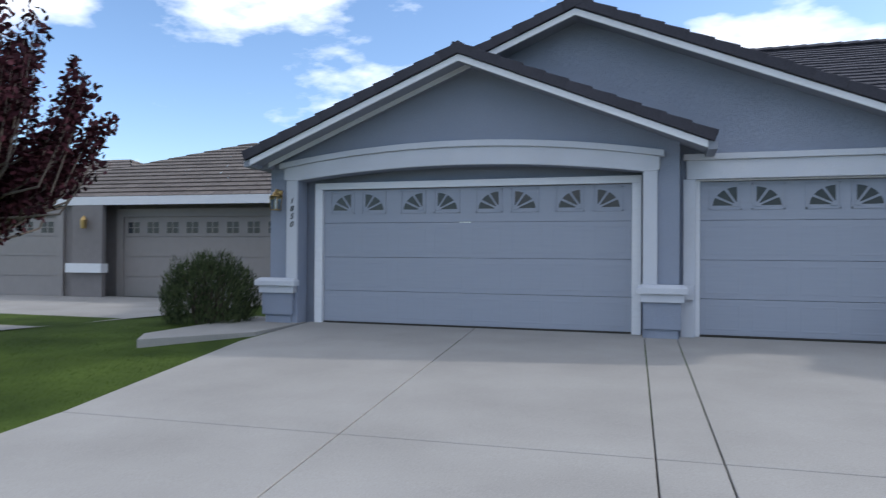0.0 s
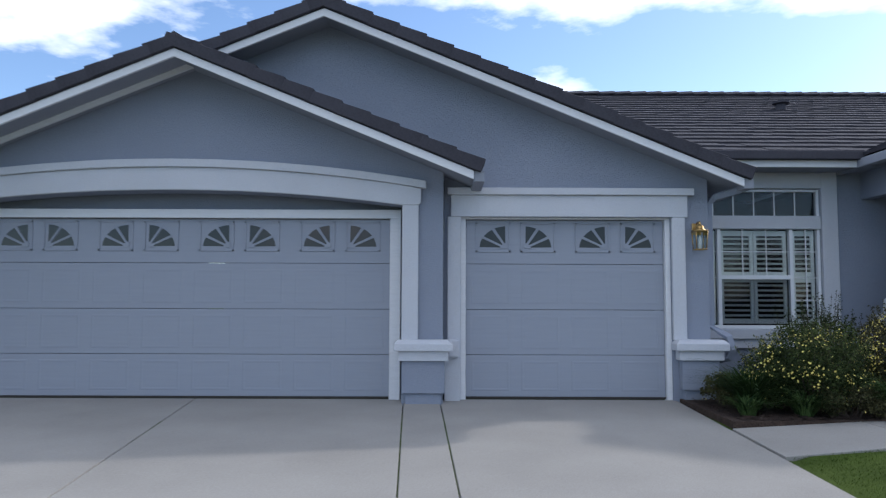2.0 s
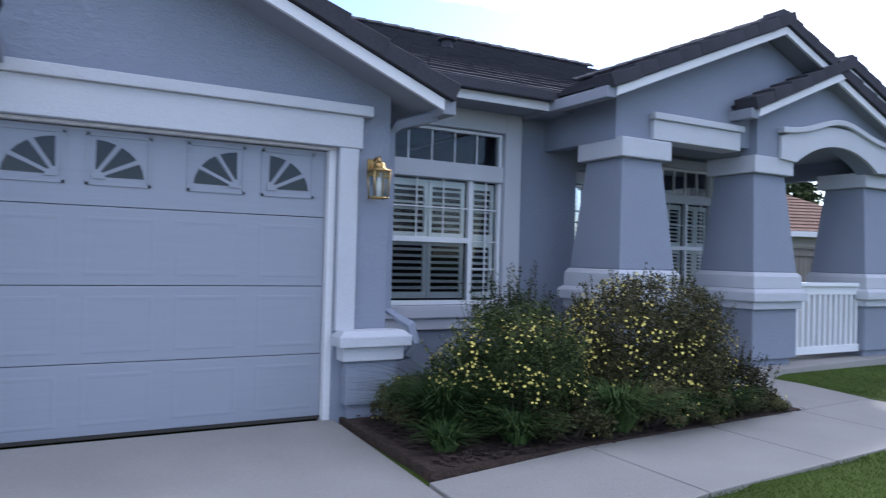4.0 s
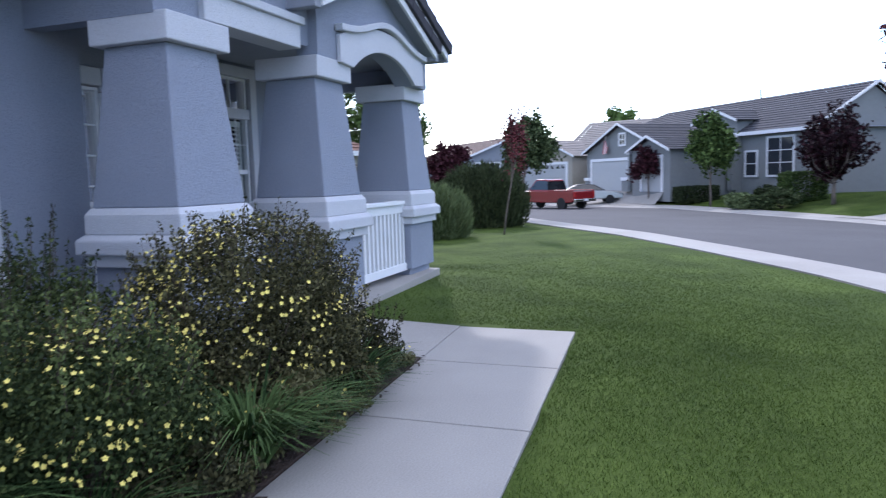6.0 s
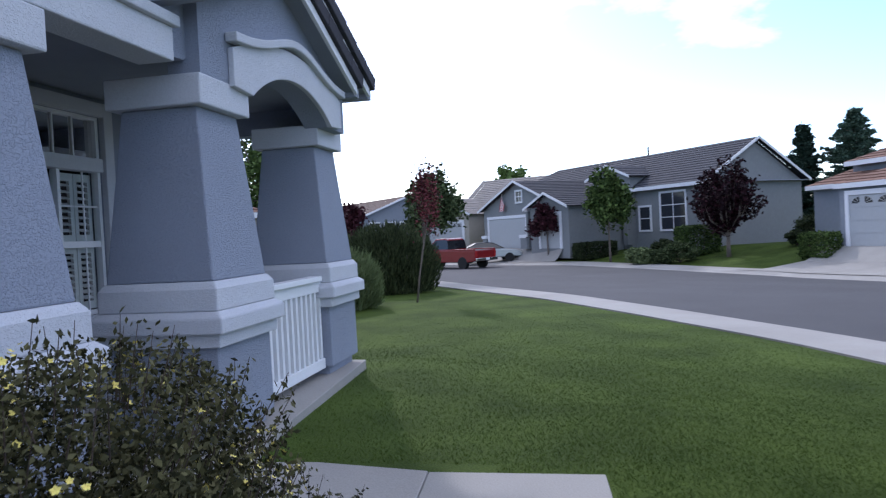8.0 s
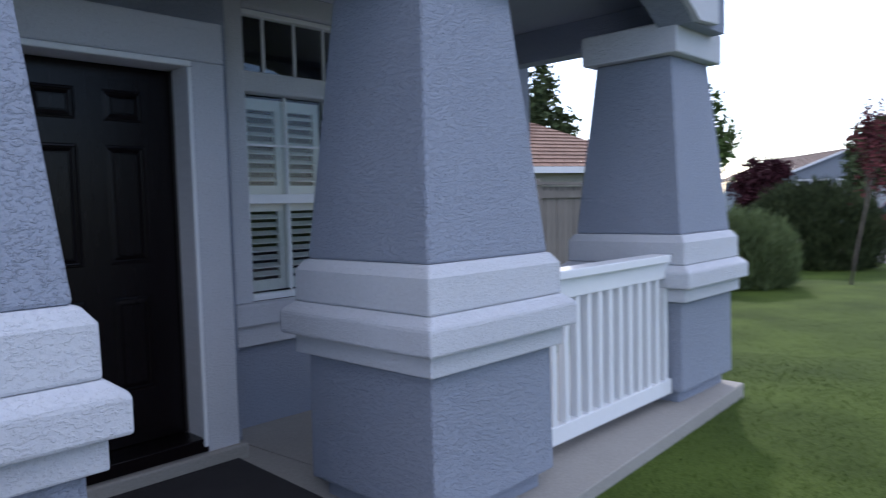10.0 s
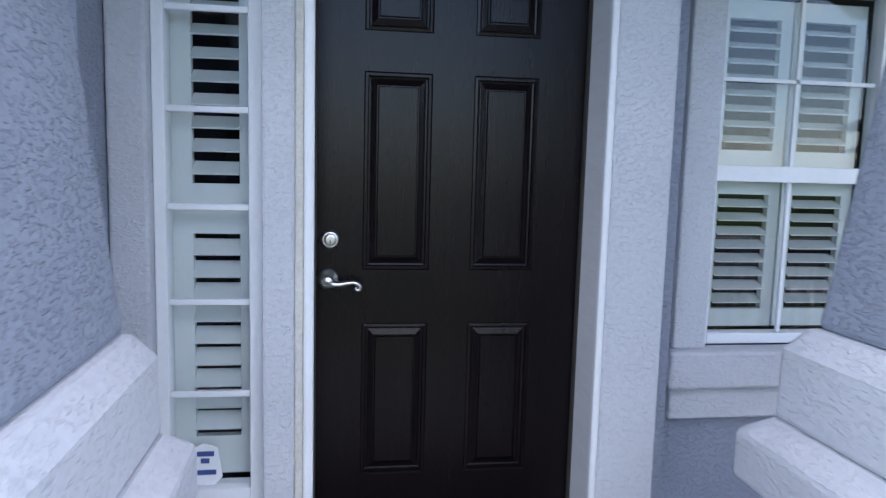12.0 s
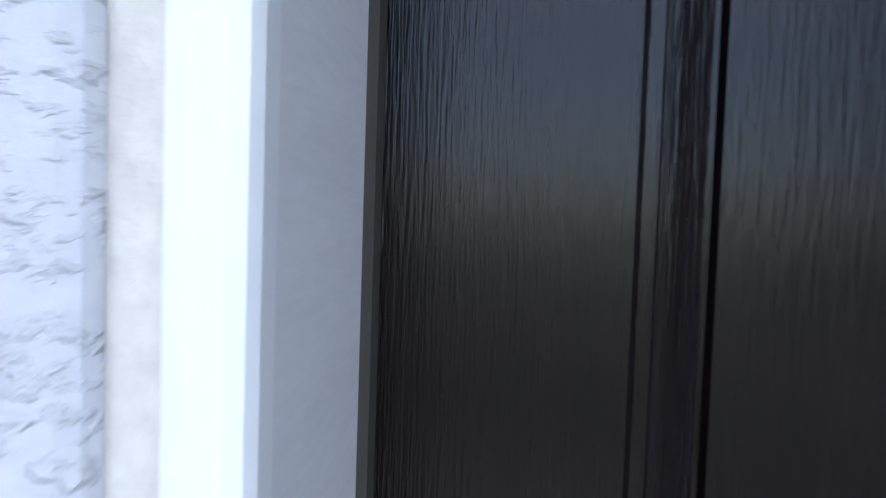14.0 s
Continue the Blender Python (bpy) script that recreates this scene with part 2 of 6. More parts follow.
def beyond(poly, x, y):
    """Signed distance past a line that runs towards +x: positive on its right-hand side."""
    p = np.stack([np.ravel(x), np.ravel(y)], 1)
    best, side = np.full(len(p), 1e9), np.zeros(len(p))
    for a, b in zip(poly, poly[1:]):
        d = b - a
        t = np.clip(((p - a) @ d) / (d @ d), 0, 1)
        q = p - (a + t[:, None] * d)
        dist = np.hypot(*q.T)
        s = np.where(d[0] * q[:, 1] - d[1] * q[:, 0] < 0, 1.0, -1.0)
        hit = dist < best
        best, side = np.where(hit, dist, best), np.where(hit, s, side)
    return (best * side).reshape(np.shape(x))


def level(x, y):
    """The height of the lots, before the road is let into them."""
    x, y = np.asarray(x, float), np.asarray(y, float)
    z = -0.06 - 0.0155 * np.clip(x - 12, 0, 60) - 0.040 * np.clip(10.6 - y, 0, 9)
    z = z + 0.075 * np.exp(-((y - 9.4) / 1.1) ** 2) * np.clip((x - 8.6) / 0.8, 0, 1) * np.clip((20 - x) / 5, 0, 1)
    z = z + 0.125 * np.exp(-((y - 12.3) / 1.3) ** 2) * np.clip((x - 13.4) / 0.5, 0, 1) * np.clip((19.5 - x) / 2, 0, 1)
    return z + 1.0 * np.clip((beyond(FAR, x, y) - 1.5) / 6, 0, 1)


def ground_z(x, y):
    return float(level(x, y))


def WY(x):
    """The lawn side of the front walk."""
    return 9.38 + (x - 9.6) * 0.068


def WT(x):
    return WY(x) + 1.07


def drive_z(y, x=0.0):
    return -0.012 - 0.0335 * np.maximum(0.0, 11.8 - y)


def walk_z(y, x):
    """The walk leaves the driveway flush and climbs to the level of the porch."""
    return (drive_z(y) + 0.004) * np.clip((9.6 - x) / 1.3, 0, 1)


def turf_z(x, y, z):
    """The turf grows up to the edge of the front walk."""
    edge = np.maximum(np.maximum(WY(x) - y, x - 13.5), 0.0)
    turf = (x > 8.3) & (x < 15.0) & (y < 11.85) & ((y < WY(x)) | (x > 13.48))
    return np.where(turf, z + (walk_z(y, x) - 0.012 - z) * np.exp(-(edge / 0.55) ** 2), z)


WALK_W = 1.35
xs = np.concatenate([[-900, -300, -120, -60, -40], np.arange(-30, 8, 0.75), np.arange(8.0, 15.0, 0.125), np.arange(15, 76, 0.75), [90, 130, 300, 900]])
ys = np.concatenate([[-900, -300, -120, -60, -40], np.arange(-30, 8, 0.75), np.arange(8.0, 12.0, 0.1), np.arange(12, 46, 0.75), [60, 90, 200, 900]])
gx, gy = np.meshgrid(xs, ys)
gz = level(gx, gy)
dn, df_ = beyond(NEAR, gx, gy), beyond(FAR, gx, gy)
gz = np.where((dn > 0.5) & (df_ < -0.3), gz - 0.4, gz)
gz = np.where((df_ >= -0.3) & (df_ < 1.3), gz - 0.09, gz)
gz = turf_z(gx, gy, gz)
front, top = WY(gx), walk_z(gy, gx)
under = (gx > 8.2) & (gx <= 13.48) & (gy >= front) & ((gy <= front + 1.07) | (gx > 12.3)) & (gy < 11.93)
gz = np.where(under, top - 0.04, gz)
nx, ny = len(xs), len(ys)
quads = [(j * nx + i, j * nx + i + 1, (j + 1) * nx + i + 1, (j + 1) * nx + i) for j in range(ny - 1) for i in range(nx - 1)]
loose("ground", np.stack([gx, gy, gz], 2).reshape(-1, 3).tolist(), quads, LAWN, kind="structure",
      label="mown green front lawns running on to the horizon", category="ground")


def resample(poly, step):
    seg = np.hypot(*np.diff(poly, axis=0).T)
    s = np.concatenate([[0], np.cumsum(seg)])
    at = np.arange(0, s[-1], step)
    return np.stack([np.interp(at, s, poly[:, k]) for k in (0, 1)], 1)


def ribbon(bm, poly, offs, drop, step=1.0):
    """A strip along a line: pairs of sideways offset (to the right) and height over the lots."""
    p = resample(poly, step)
    d = np.gradient(p, axis=0)
    d /= np.hypot(*d.T)[:, None]
    nrm = np.stack([d[:, 1], -d[:, 0]], 1)
    base = level(*(p + nrm * 0.3).T)
    rows = []
    for o, h in offs:
        q = p + nrm * o
        rows.append([bm.verts.new((x, y, z + h + drop)) for (x, y), z in zip(q, np.maximum(base, level(*q.T)))])
    for a, b in zip(rows, rows[1:]):
        for i in range(len(a) - 1):
            bm.faces.new((a[i], b[i], b[i + 1], a[i + 1]))


bm = bmesh.new()
ribbon(bm, NEAR, [(0, -0.15), (0, 0.03), (WALK_W - 0.25, 0.02), (WALK_W - 0.1, -0.06), (WALK_W + 0.3, -0.1), (WALK_W + 0.3, -0.25)], 0)
solid("pavement", bm, CONCRETE, "pale concrete pavement and rolled kerb beside the lawn", "pavement")
bm = bmesh.new()
ribbon(bm, FAR, [(-0.3, -0.25), (-0.3, -0.1), (0.1, -0.06), (0.25, 0.02), (1.5, 0.03), (1.5, -0.15)], 0)
solid("pavement", bm, CONCRETE, "pale concrete pavement and kerb across the street", "pavement")
near_p = resample(NEAR, 1.0)
d_ = np.gradient(near_p, axis=0)
d_ /= np.hypot(*d_.T)[:, None]
near_e = near_p + np.stack([d_[:, 1], -d_[:, 0]], 1) * (WALK_W + 0.2)
far_p = resample(FAR, 1.0)
verts, faces, cols = [], [], 14
for (x, y) in near_e:
    k = np.argmin(np.hypot(far_p[:, 0] - x - 3.0, far_p[:, 1] - y + 8))
    fx, fy = far_p[k]
    za, zb = ground_z(x, y) - 0.10, float(level(fx - 0.2, fy + 0.2)) - 0.10
    for c in range(cols + 1):
        t = c / cols
        verts.append((x + (fx - x) * t, y + (fy - y) * t, za + (zb - za) * t + 0.05 * math.sin(math.pi * t)))
for i in range(len(near_e) - 1):
    for c in range(cols):
        a = i * (cols + 1) + c
        faces.append((a, a + 1, a + cols + 2, a + cols + 1))
loose("road", verts, faces, ASPHALT, kind="structure", label="worn grey asphalt street curving past the lawns", category="road")


# driveway, walk and porch slabs, each its own slab with open joints between
def slab(parent, pts, zf, thick=0.14):
    bm = bmesh.new()
    a = [bm.verts.new((x, y, zf(y, x) - thick)) for x, y in pts]
    b = [bm.verts.new((x, y, zf(y, x))) for x, y in pts]
    k = len(pts)
    bm.faces.new(a[::-1]), bm.faces.new(b)
    for i in range(k):
        bm.faces.new((a[i], a[(i + 1) % k], b[(i + 1) % k], b[i]))
    return part("concrete_slab", bm, CONCRETE, parent, bevel=0.006)


G = 0.006
drive = thing("driveway", (4, 6, -0.2), "pale broom-finished concrete driveway with sawn joints", "driveway", kind="structure")
drive.matrix_basis = Matrix()
LEFT_EDGE = ((11.98, -0.24), (9.83, -0.13), (6.1, 0.66), (-1.5, 1.55))


def drive_x(k, y):
    """The driveway's edges and its slanting long joints."""
    if k == 0:
        return float(np.interp(-y, [-p[0] for p in LEFT_EDGE], [p[1] for p in LEFT_EDGE]))
    return (0, 2.57 + (11.98 - y) * 0.092, 5.04 + (11.98 - y) * 0.044, 5.47 + (11.98 - y) * 0.041, 8.28 - (11.98 - y) * 0.004)[k]


def drive_corner(k, y, dx, dy):
    yy = y
    if y < 11:
        for _ in range(3):
            yy = y + 0.033 * (drive_x(k, yy) - 0.66)
    yy += dy
    return (drive_x(k, yy) + dx, yy)


DY = (-1.5, 2.2, 6.1, 11.98)
for k in range(4):
    for y0, y1 in zip(DY, DY[1:]):
        mid = [drive_corner(k, 9.83, 0, 0)] if k == 0 and y1 > 11 else []
        slab(drive, [drive_corner(k, y0, G, G), drive_corner(k + 1, y0, -G, G), drive_corner(k + 1, y1, -G, -G), drive_corner(k, y1, G, -G)] + mid, drive_z)
bm = bmesh.new()
bb = [bm.verts.new((x, y, drive_z(y) - 0.03)) for x, y in ((drive_x(0, -1.2) + 0.1, -1.2), (8.15, -1.2), (8.2, 11.7), (0.05, 11.7), (0.1, 9.83), (0.78, 6.1))]
bm.faces.new(bb)
part("joint_filler", bm, JOINT, drive, "dark joint filler")

walkway = thing("walkway", (0, 0, 0), "pale concrete front walk with tooled joints beside the lawn", "walkway", kind="structure")
for x0, x1 in ((8.285, 9.60), (9.60, 10.95), (10.95, 12.24), (12.24, 13.48)):
    slab(walkway, [(x0 + G, WY(x0)), (x1 - G, WY(x1)), (x1 - G, WT(x1)), (x0 + G, WT(x0))], walk_z)
slab(walkway, [(12.30, WT(12.3) + G), (13.48, WT(13.48) + G), (13.62, 11.5), (13.60, 11.93), (12.40, 11.93)], lambda y, x: 0.004)
bm = bmesh.new()
extrude_xy(bm, [(9.5, 9.42), (13.4, 9.69), (13.45, 11.9), (12.5, 11.9), (12.3, 10.5), (9.5, 10.38)], -0.06, -0.022)
part("joint_filler", bm, JOINT, walkway, "dark joint filler")
porch = thing("porch_floor", (0, 0, 0), "pale concrete porch slab under the entry roof", "porch floor", kind="structure")
slab(porch, [(11.6, 11.95), (13.9, 11.95), (13.745, 14.2), (11.6, 14.2)], lambda y, x: 0.085, 0.235)
slab(porch, [(13.9 + G, 11.95), (16.90, 12.17), (17.02, 14.2), (13.745 + G, 14.2)], lambda y, x: 0.085, 0.235)
side_walk = thing("walkway", (0, 0, 0), "narrow pale concrete side walk beside the driveway", "walkway", kind="structure")
slab(side_walk, [(-1.1, 9.0), (-0.20, 10.3), (-0.27, 11.9), (-1.6, 12.6), (-1.5, 9.6)], lambda y, x: -0.01)
bm = bmesh.new()
extrude_xy(bm, [(8.31, 10.372), (12.29, 10.642), (12.395, 11.9), (11.55, 11.95), (11.55, 13.5), (8.75, 13.5), (8.75, 11.95), (8.31, 11.95)], -0.1, 0.008)
solid("planting_bed", bm, MULCH, "brown bark mulch bed between walk and house", "planting bed")

# ---------------------------------------------------------------- the house: walls
def arc(x0, x1, z0, rise, n=18):
    """A flat segment of a circle from x0 to x1."""
    w = (x1 - x0) / 2
    r = (w * w + rise * rise) / (2 * rise)
    out = []
    for k in range(n + 1):
        x = -w + 2 * w * k / n
        out.append((x0 + w + x, z0 + math.sqrt(max(0, r * r - x * x)) - (r - rise)))
    return out


SLOPE = 0.41
# double garage
bm = bmesh.new()
op = arc(-0.30, 5.03, 2.27, 0.17)
extrude_xz(bm, [(-0.80, -0.15), (-0.80, 2.57), (2.5, 3.92), (5.51, 2.69), (5.51, -0.15), (5.03, -0.15)] + op[::-1] + [(-0.30, -0.15)], 11.69, 11.99)
solid("wall_1", bm, STUCCO, "blue-grey stucco gable wall round the double garage door", "wall")
bm = bmesh.new()
extrude_xz(bm, [(-0.45, -0.15), (-0.45, 2.5), (5.2, 2.5), (5.2, -0.15), (4.87, -0.15), (4.87, 2.14), (0, 2.14), (0, -0.15)], 12.06, 12.2)
solid("wall_2", bm, STUCCO, "grey wall behind the double garage door frame", "wall")
bm = bmesh.new()
box(bm, -0.80, -0.60, 11.99, 22, -0.15, 2.6), box(bm, 5.28, 5.51, 11.99, 12.06, -0.15, 2.7)
solid("wall_3", bm, STUCCO, "blue-grey stucco garage side wall", "wall")
# single garage
bm = bmesh.new()
extrude_xz(bm, [(5.52, -0.15), (5.52, 2.6), (-0.5, 2.6), (4.11, 4.53), (8.69, 2.66), (8.69, -0.15), (8.24, -0.15), (8.24, 2.16), (5.72, 2.16), (5.72, -0.15)], 11.93, 12.08)
solid("wall_4", bm, STUCCO, "blue-grey stucco gable wall round the single garage door", "wall")
bm = bmesh.new()
box(bm, 8.49, 8.69, 12.08, 13.5, -0.15, 2.75)
solid("wall_5", bm, STUCCO, "blue-grey stucco garage corner wall by the front window", "wall")
# the front window wall, with its opening
def wall_hole(bm, x0, x1, z0, z1, hx0, hx1, hz0, hz1, y0, y1):
    box(bm, x0, hx0, y0, y1, z0, z1), box(bm, hx1, x1, y0, y1, z0, z1)
    box(bm, hx0, hx1, y0, y1, z0, hz0), box(bm, hx0, hx1, y0, y1, hz1, z1)


bm = bmesh.new()
wall_hole(bm, 8.69, 11.86, -0.15, 3.15, 9.05, 10.90, 0.75, 2.76, 13.55, 13.72)
solid("wall_6", bm, STUCCO, "blue-grey stucco wall round the tall front window", "wall")
bm = bmesh.new()
extrude_yz(bm, [(12.462, 2.62), (12.462, 3.1), (13.55, 3.1), (13.55, 2.62)], 11.5, 11.66)
solid("wall_7", bm, STUCCO, "grey stucco beam from porch column to house", "wall")
# entry gable walls
bm = bmesh.new()
extrude_xz(bm, [(11.5, 2.62), (11.5, 3.12), (13.9, 4.1), (16.3, 3.12), (16.3, 2.95), (14.0, 2.95), (13.62, 2.72), (12.0, 2.70), (12.0, 2.62)], 12.30, 12.46)
solid("wall_8", bm, STUCCO, "blue-grey stucco entry gable over the porch", "wall")
bm = bmesh.new()
ia = arc(14.36, 16.12, 2.60, 0.28)
extrude_xz(bm, [(13.66, 2.60), (13.66, 3.12), (15.15, 3.74), (16.64, 3.12), (16.64, 2.60)] + ia[::-1], 12.20, 12.44)
solid("wall_9", bm, STUCCO, "blue-grey stucco porch gable with an arched opening", "wall")
# walls of the entry
bm = bmesh.new()
wall_hole(bm, 11.86, 13.72, 0.05, 2.9, 12.125, 13.42, 0.2, 2.22, 13.84, 13.95)
solid("wall_10", bm, STUCCO, "grey stucco wall round the front door", "wall")
bm = bmesh.new()
box(bm, 11.862, 12.014, 13.552, 13.838, 0.05, 2.9), box(bm, 13.62, 13.72, 13.95, 14.3, 0.05, 2.9)
solid("wall_11", bm, STUCCO, "grey stucco returns of the door alcove", "wall")
bm = bmesh.new()
wall_hole(bm, 13.72, 17.0, 0.05, 3.0, 13.995, 15.245, 0.85, 2.72, 14.16, 14.3)
solid("wall_12", bm, STUCCO, "grey stucco wall round the porch window", "wall")
bm = bmesh.new()
box(bm, 16.85, 17.0, 14.3, 24, -0.2, 3.1), box(bm, -0.8, 17.0, 24, 24.2, -0.2, 3.1)
solid("wall_13", bm, STUCCO, "grey stucco far walls of the house", "wall")
bm = bmesh.new()
box(bm, 11.66, 16.74, 12.46, 14.16, 2.90, 2.98)
bm2 = bmesh.new()
box(bm2, 16.56, 16.74, 12.462, 14.158, 2.645, 2.898)
solid("wall_14", bm2, STUCCO, "grey stucco beam at the open end of the porch", "wall")
solid("ceiling", bm, SOFFIT, "grey painted porch ceiling", "ceiling")
# rooms behind the panes, the darkness inside painted on as near-black walls
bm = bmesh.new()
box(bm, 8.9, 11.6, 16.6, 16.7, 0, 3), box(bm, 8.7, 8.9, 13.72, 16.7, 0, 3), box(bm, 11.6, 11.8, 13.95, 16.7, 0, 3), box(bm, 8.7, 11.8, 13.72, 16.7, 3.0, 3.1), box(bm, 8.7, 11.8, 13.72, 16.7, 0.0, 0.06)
solid("room_walls", bm, DARKROOM, "room behind the front window, walls coloured near-black for its shade", "wall")
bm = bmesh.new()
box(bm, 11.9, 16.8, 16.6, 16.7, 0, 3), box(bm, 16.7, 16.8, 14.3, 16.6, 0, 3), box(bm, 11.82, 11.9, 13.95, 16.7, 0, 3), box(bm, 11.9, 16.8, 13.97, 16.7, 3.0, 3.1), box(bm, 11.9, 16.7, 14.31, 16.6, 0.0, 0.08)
solid("room_walls", bm, DARKROOM, "hall behind the front door, walls coloured near-black for its shade", "wall")


# ---------------------------------------------------------------- roofs
def tile_mesh(length, width, thick):
    bm = bmesh.new()
    v = box(bm, -width / 2, width / 2, 0, length, 0, thick)
    for i in (4, 5):
        v[i].co.z += 0.0
    for i in (6, 7):
        v[i].co.z -= thick * 0.14
    bmesh.ops.bevel(bm, geom=[e for e in bm.edges if e.calc_length() > 0.08], offset=0.006, segments=1, affect="EDGES")
    return mesh_of("roof_tile", bm, TILE)


RAKE_TILE = tile_mesh(0.40, 0.30, 0.15)


def gable_roof(name, xp, zp, wl_, wr_, y0, y1, label):
    """Two slopes from a ridge along y; zp is the rake board's middle at the ridge."""
    roof = thing(name, (0, 0, 0), label, "roof", kind="structure")
    for sx, w in ((1, wl_), (-1, wr_)):
        xe, ze = xp - sx * w, zp - SLOPE * w
        bm = bmesh.new()
        extrude_xz(bm, [(xe, ze - 0.045), (xp, zp - 0.045), (xp, zp + 0.045), (xe, ze + 0.045)][:: sx], y0, y0 + 0.035)
        part("fascia_board", bm, FASCIA, roof, "white painted rake board")
        bm = bmesh.new()
        extrude_xz(bm, [(xe, ze - 0.01), (xp, zp - 0.01), (xp, zp + 0.08), (xe, ze + 0.08)][:: sx], y0 + 0.035, y1)
        part("deck", bm, SOFFIT, roof)
        run = w * math.sqrt(1 + SLOPE ** 2)
        n = int(run / 0.34) + 1
        verts, faces = [], []
        up = Vector((sx, 0, SLOPE)).normalized()
        nz = Vector((-sx * SLOPE, 0, 1)).normalized()
        org = Vector((xe - sx * 0.07, 0, ze + 0.065))
        cols = int((y1 - y0 - 0.25) / 0.33)
        for k in range(n):
            for c in range(cols):
                a0 = k * 0.34
                a1 = min(a0 + 0.42, run + 0.06)
                ya = y0 + 0.26 + (c + (0.5 if k % 2 else 0)) * 0.33
                yb = min(ya + 0.325, y1)
                jit = random.uniform(-0.004, 0.004)
                b = len(verts)
                for aa, h in ((a0, 0.02 + jit), (a0, 0.058 + jit), (a1, 0.03 + jit)):
                    for yy in (ya, yb):
                        q = org + up * aa + nz * h
                        verts.append((q.x, yy, q.z))
                faces += [(b, b + 1, b + 3, b + 2), (b + 2, b + 3, b + 5, b + 4)]
                faces += [(b, b + 2, b + 4), (b + 1, b + 5, b + 3)]
        loose("tile_field", verts, faces, TILE, roof)
        for k in range(n):
            q = org + up * (k * 0.34 - 0.02) - nz * 0.03
            m = Matrix.Translation((q.x, y0 + 0.11 + random.uniform(-0.004, 0.004), q.z)) @ Matrix((Vector((0, -sx, 0)), up, nz)).transposed().to_4x4() @ pose(0, 0, 0, -0.9 + random.uniform(-0.5, 0.5), random.uniform(-1, 1), random.uniform(-0.8, 0.8))
            piece("roof_tile", RAKE_TILE, roof, m)
        bm = bmesh.new()
        box(bm, min(xe - sx * 0.12, xe + sx * 0.0), max(xe - sx * 0.12, xe + sx * 0.0), y0 + 0.02, y1, ze - 0.07, ze + 0.05)
        part("gutter", bm, SOFFIT, roof, "dark painted eave gutter", bevel=0.01)
    for k in range(int((y1 - y0) / 0.36)):
        m = Matrix.Translation((xp, y0 - 0.02 + k * 0.36, zp + 0.215)) @ pose(0, 0, 0, 2, 0, 0)
        piece("ridge_tile", RIDGE, roof, m)
    return roof


bm = bmesh.new()
rings(bm, [[(-0.15, y, -0.07), (0, y, 0.02), (0.15, y, -0.07), (0.13, y, -0.10), (0, y, -0.02), (-0.13, y, -0.10)] for y in (0, 0.42)])
RIDGE = mesh_of("ridge_tile", bm, TILE)
gable_roof("roof_1", 2.52, 3.89, 3.36, 3.32, 11.12, 16.5, "charcoal tiled gable roof over the double garage")
gable_roof("roof_2", 4.11, 4.51, 4.85, 4.85, 11.50, 20, "charcoal tiled gable roof over the single garage")
gable_roof("roof_3", 13.9, 4.13, 2.66, 2.66, 12.0, 20, "charcoal tiled entry gable roof")
gable_roof("roof_4", 15.16, 3.80, 1.76, 1.76, 11.97, 14.5, "small charcoal tiled porch gable roof")
# main roof: front slope with a ridge along x
main = thing("roof_5", (0, 0, 0), "broad charcoal concrete tile roof over the house", "roof", kind="structure")
YE, ZE, YR, ZR = 13.0, 3.12, 20.0, 5.98
bm = bmesh.new()
extrude_yz(bm, [(YE, ZE), (YR, ZR), (27, ZE), (27, ZE - 0.05), (YR, ZR - 0.08), (YE, ZE - 0.08)], 1.0, 17.6)
part("deck", bm, SOFFIT, main)
bm = bmesh.new()
box(bm, 8.75, 11.22, YE - 0.03, YE, ZE - 0.14, ZE + 0.0)
part("fascia_board", bm, FASCIA, main, "white painted eave board")
bm = bmesh.new()
box(bm, 8.75, 11.22, YE - 0.13, YE - 0.03, ZE - 0.05, ZE + 0.07)
part("gutter", bm, TILE, main, "dark eave gutter", bevel=0.015)
bm = bmesh.new()
box(bm, 8.75, 11.5, YE, 13.56, ZE - 0.12, ZE - 0.09)
part("soffit", bm, SOFFIT, main)
up = Vector((0, YR - YE, ZR - ZE)).normalized()
nz = Vector((0, -up.z, up.y))
run = math.hypot(YR - YE, ZR - ZE)
verts, faces = [], []
for k in range(int(run / 0.34) + 1):
    for c in range(50):
        a0, a1 = k * 0.34 - 0.06, k * 0.34 + 0.36
        xa = 1.0 + (c + (0.5 if k % 2 else 0)) * 0.33
        jit = random.uniform(-0.005, 0.005)
        b = len(verts)
        for aa, h in ((a0, 0.0), (a0, 0.05 + jit), (a1, 0.018 + jit)):
            for xx in (xa, xa + 0.325):
                q = Vector((0, YE, ZE)) + up * aa + nz * h
                verts.append((xx, q.y, q.z))
        faces += [(b, b + 1, b + 3, b + 2), (b + 2, b + 3, b + 5, b + 4), (b, b + 2, b + 4), (b + 1, b + 5, b + 3)]
loose("tile_field", verts, faces, TILE, main)
for k in range(45):
    piece("ridge_tile", RIDGE, main, Matrix.Translation((1.0 + k * 0.37, YR, ZR + 0.10)) @ pose(0, 0, 0, 0, 0, -90) @ pose(0, 0, 0, 3, 0, 0))
bm = bmesh.new()
lathe(bm, (12.3, 17.5, 4.98), [(0.10, 0), (0.10, 0.12), (0.17, 0.14), (0.17, 0.18), (0.02, 0.20)], 14)
part("vent", bm, TILE, main, "small dark roof vent", smooth=False)

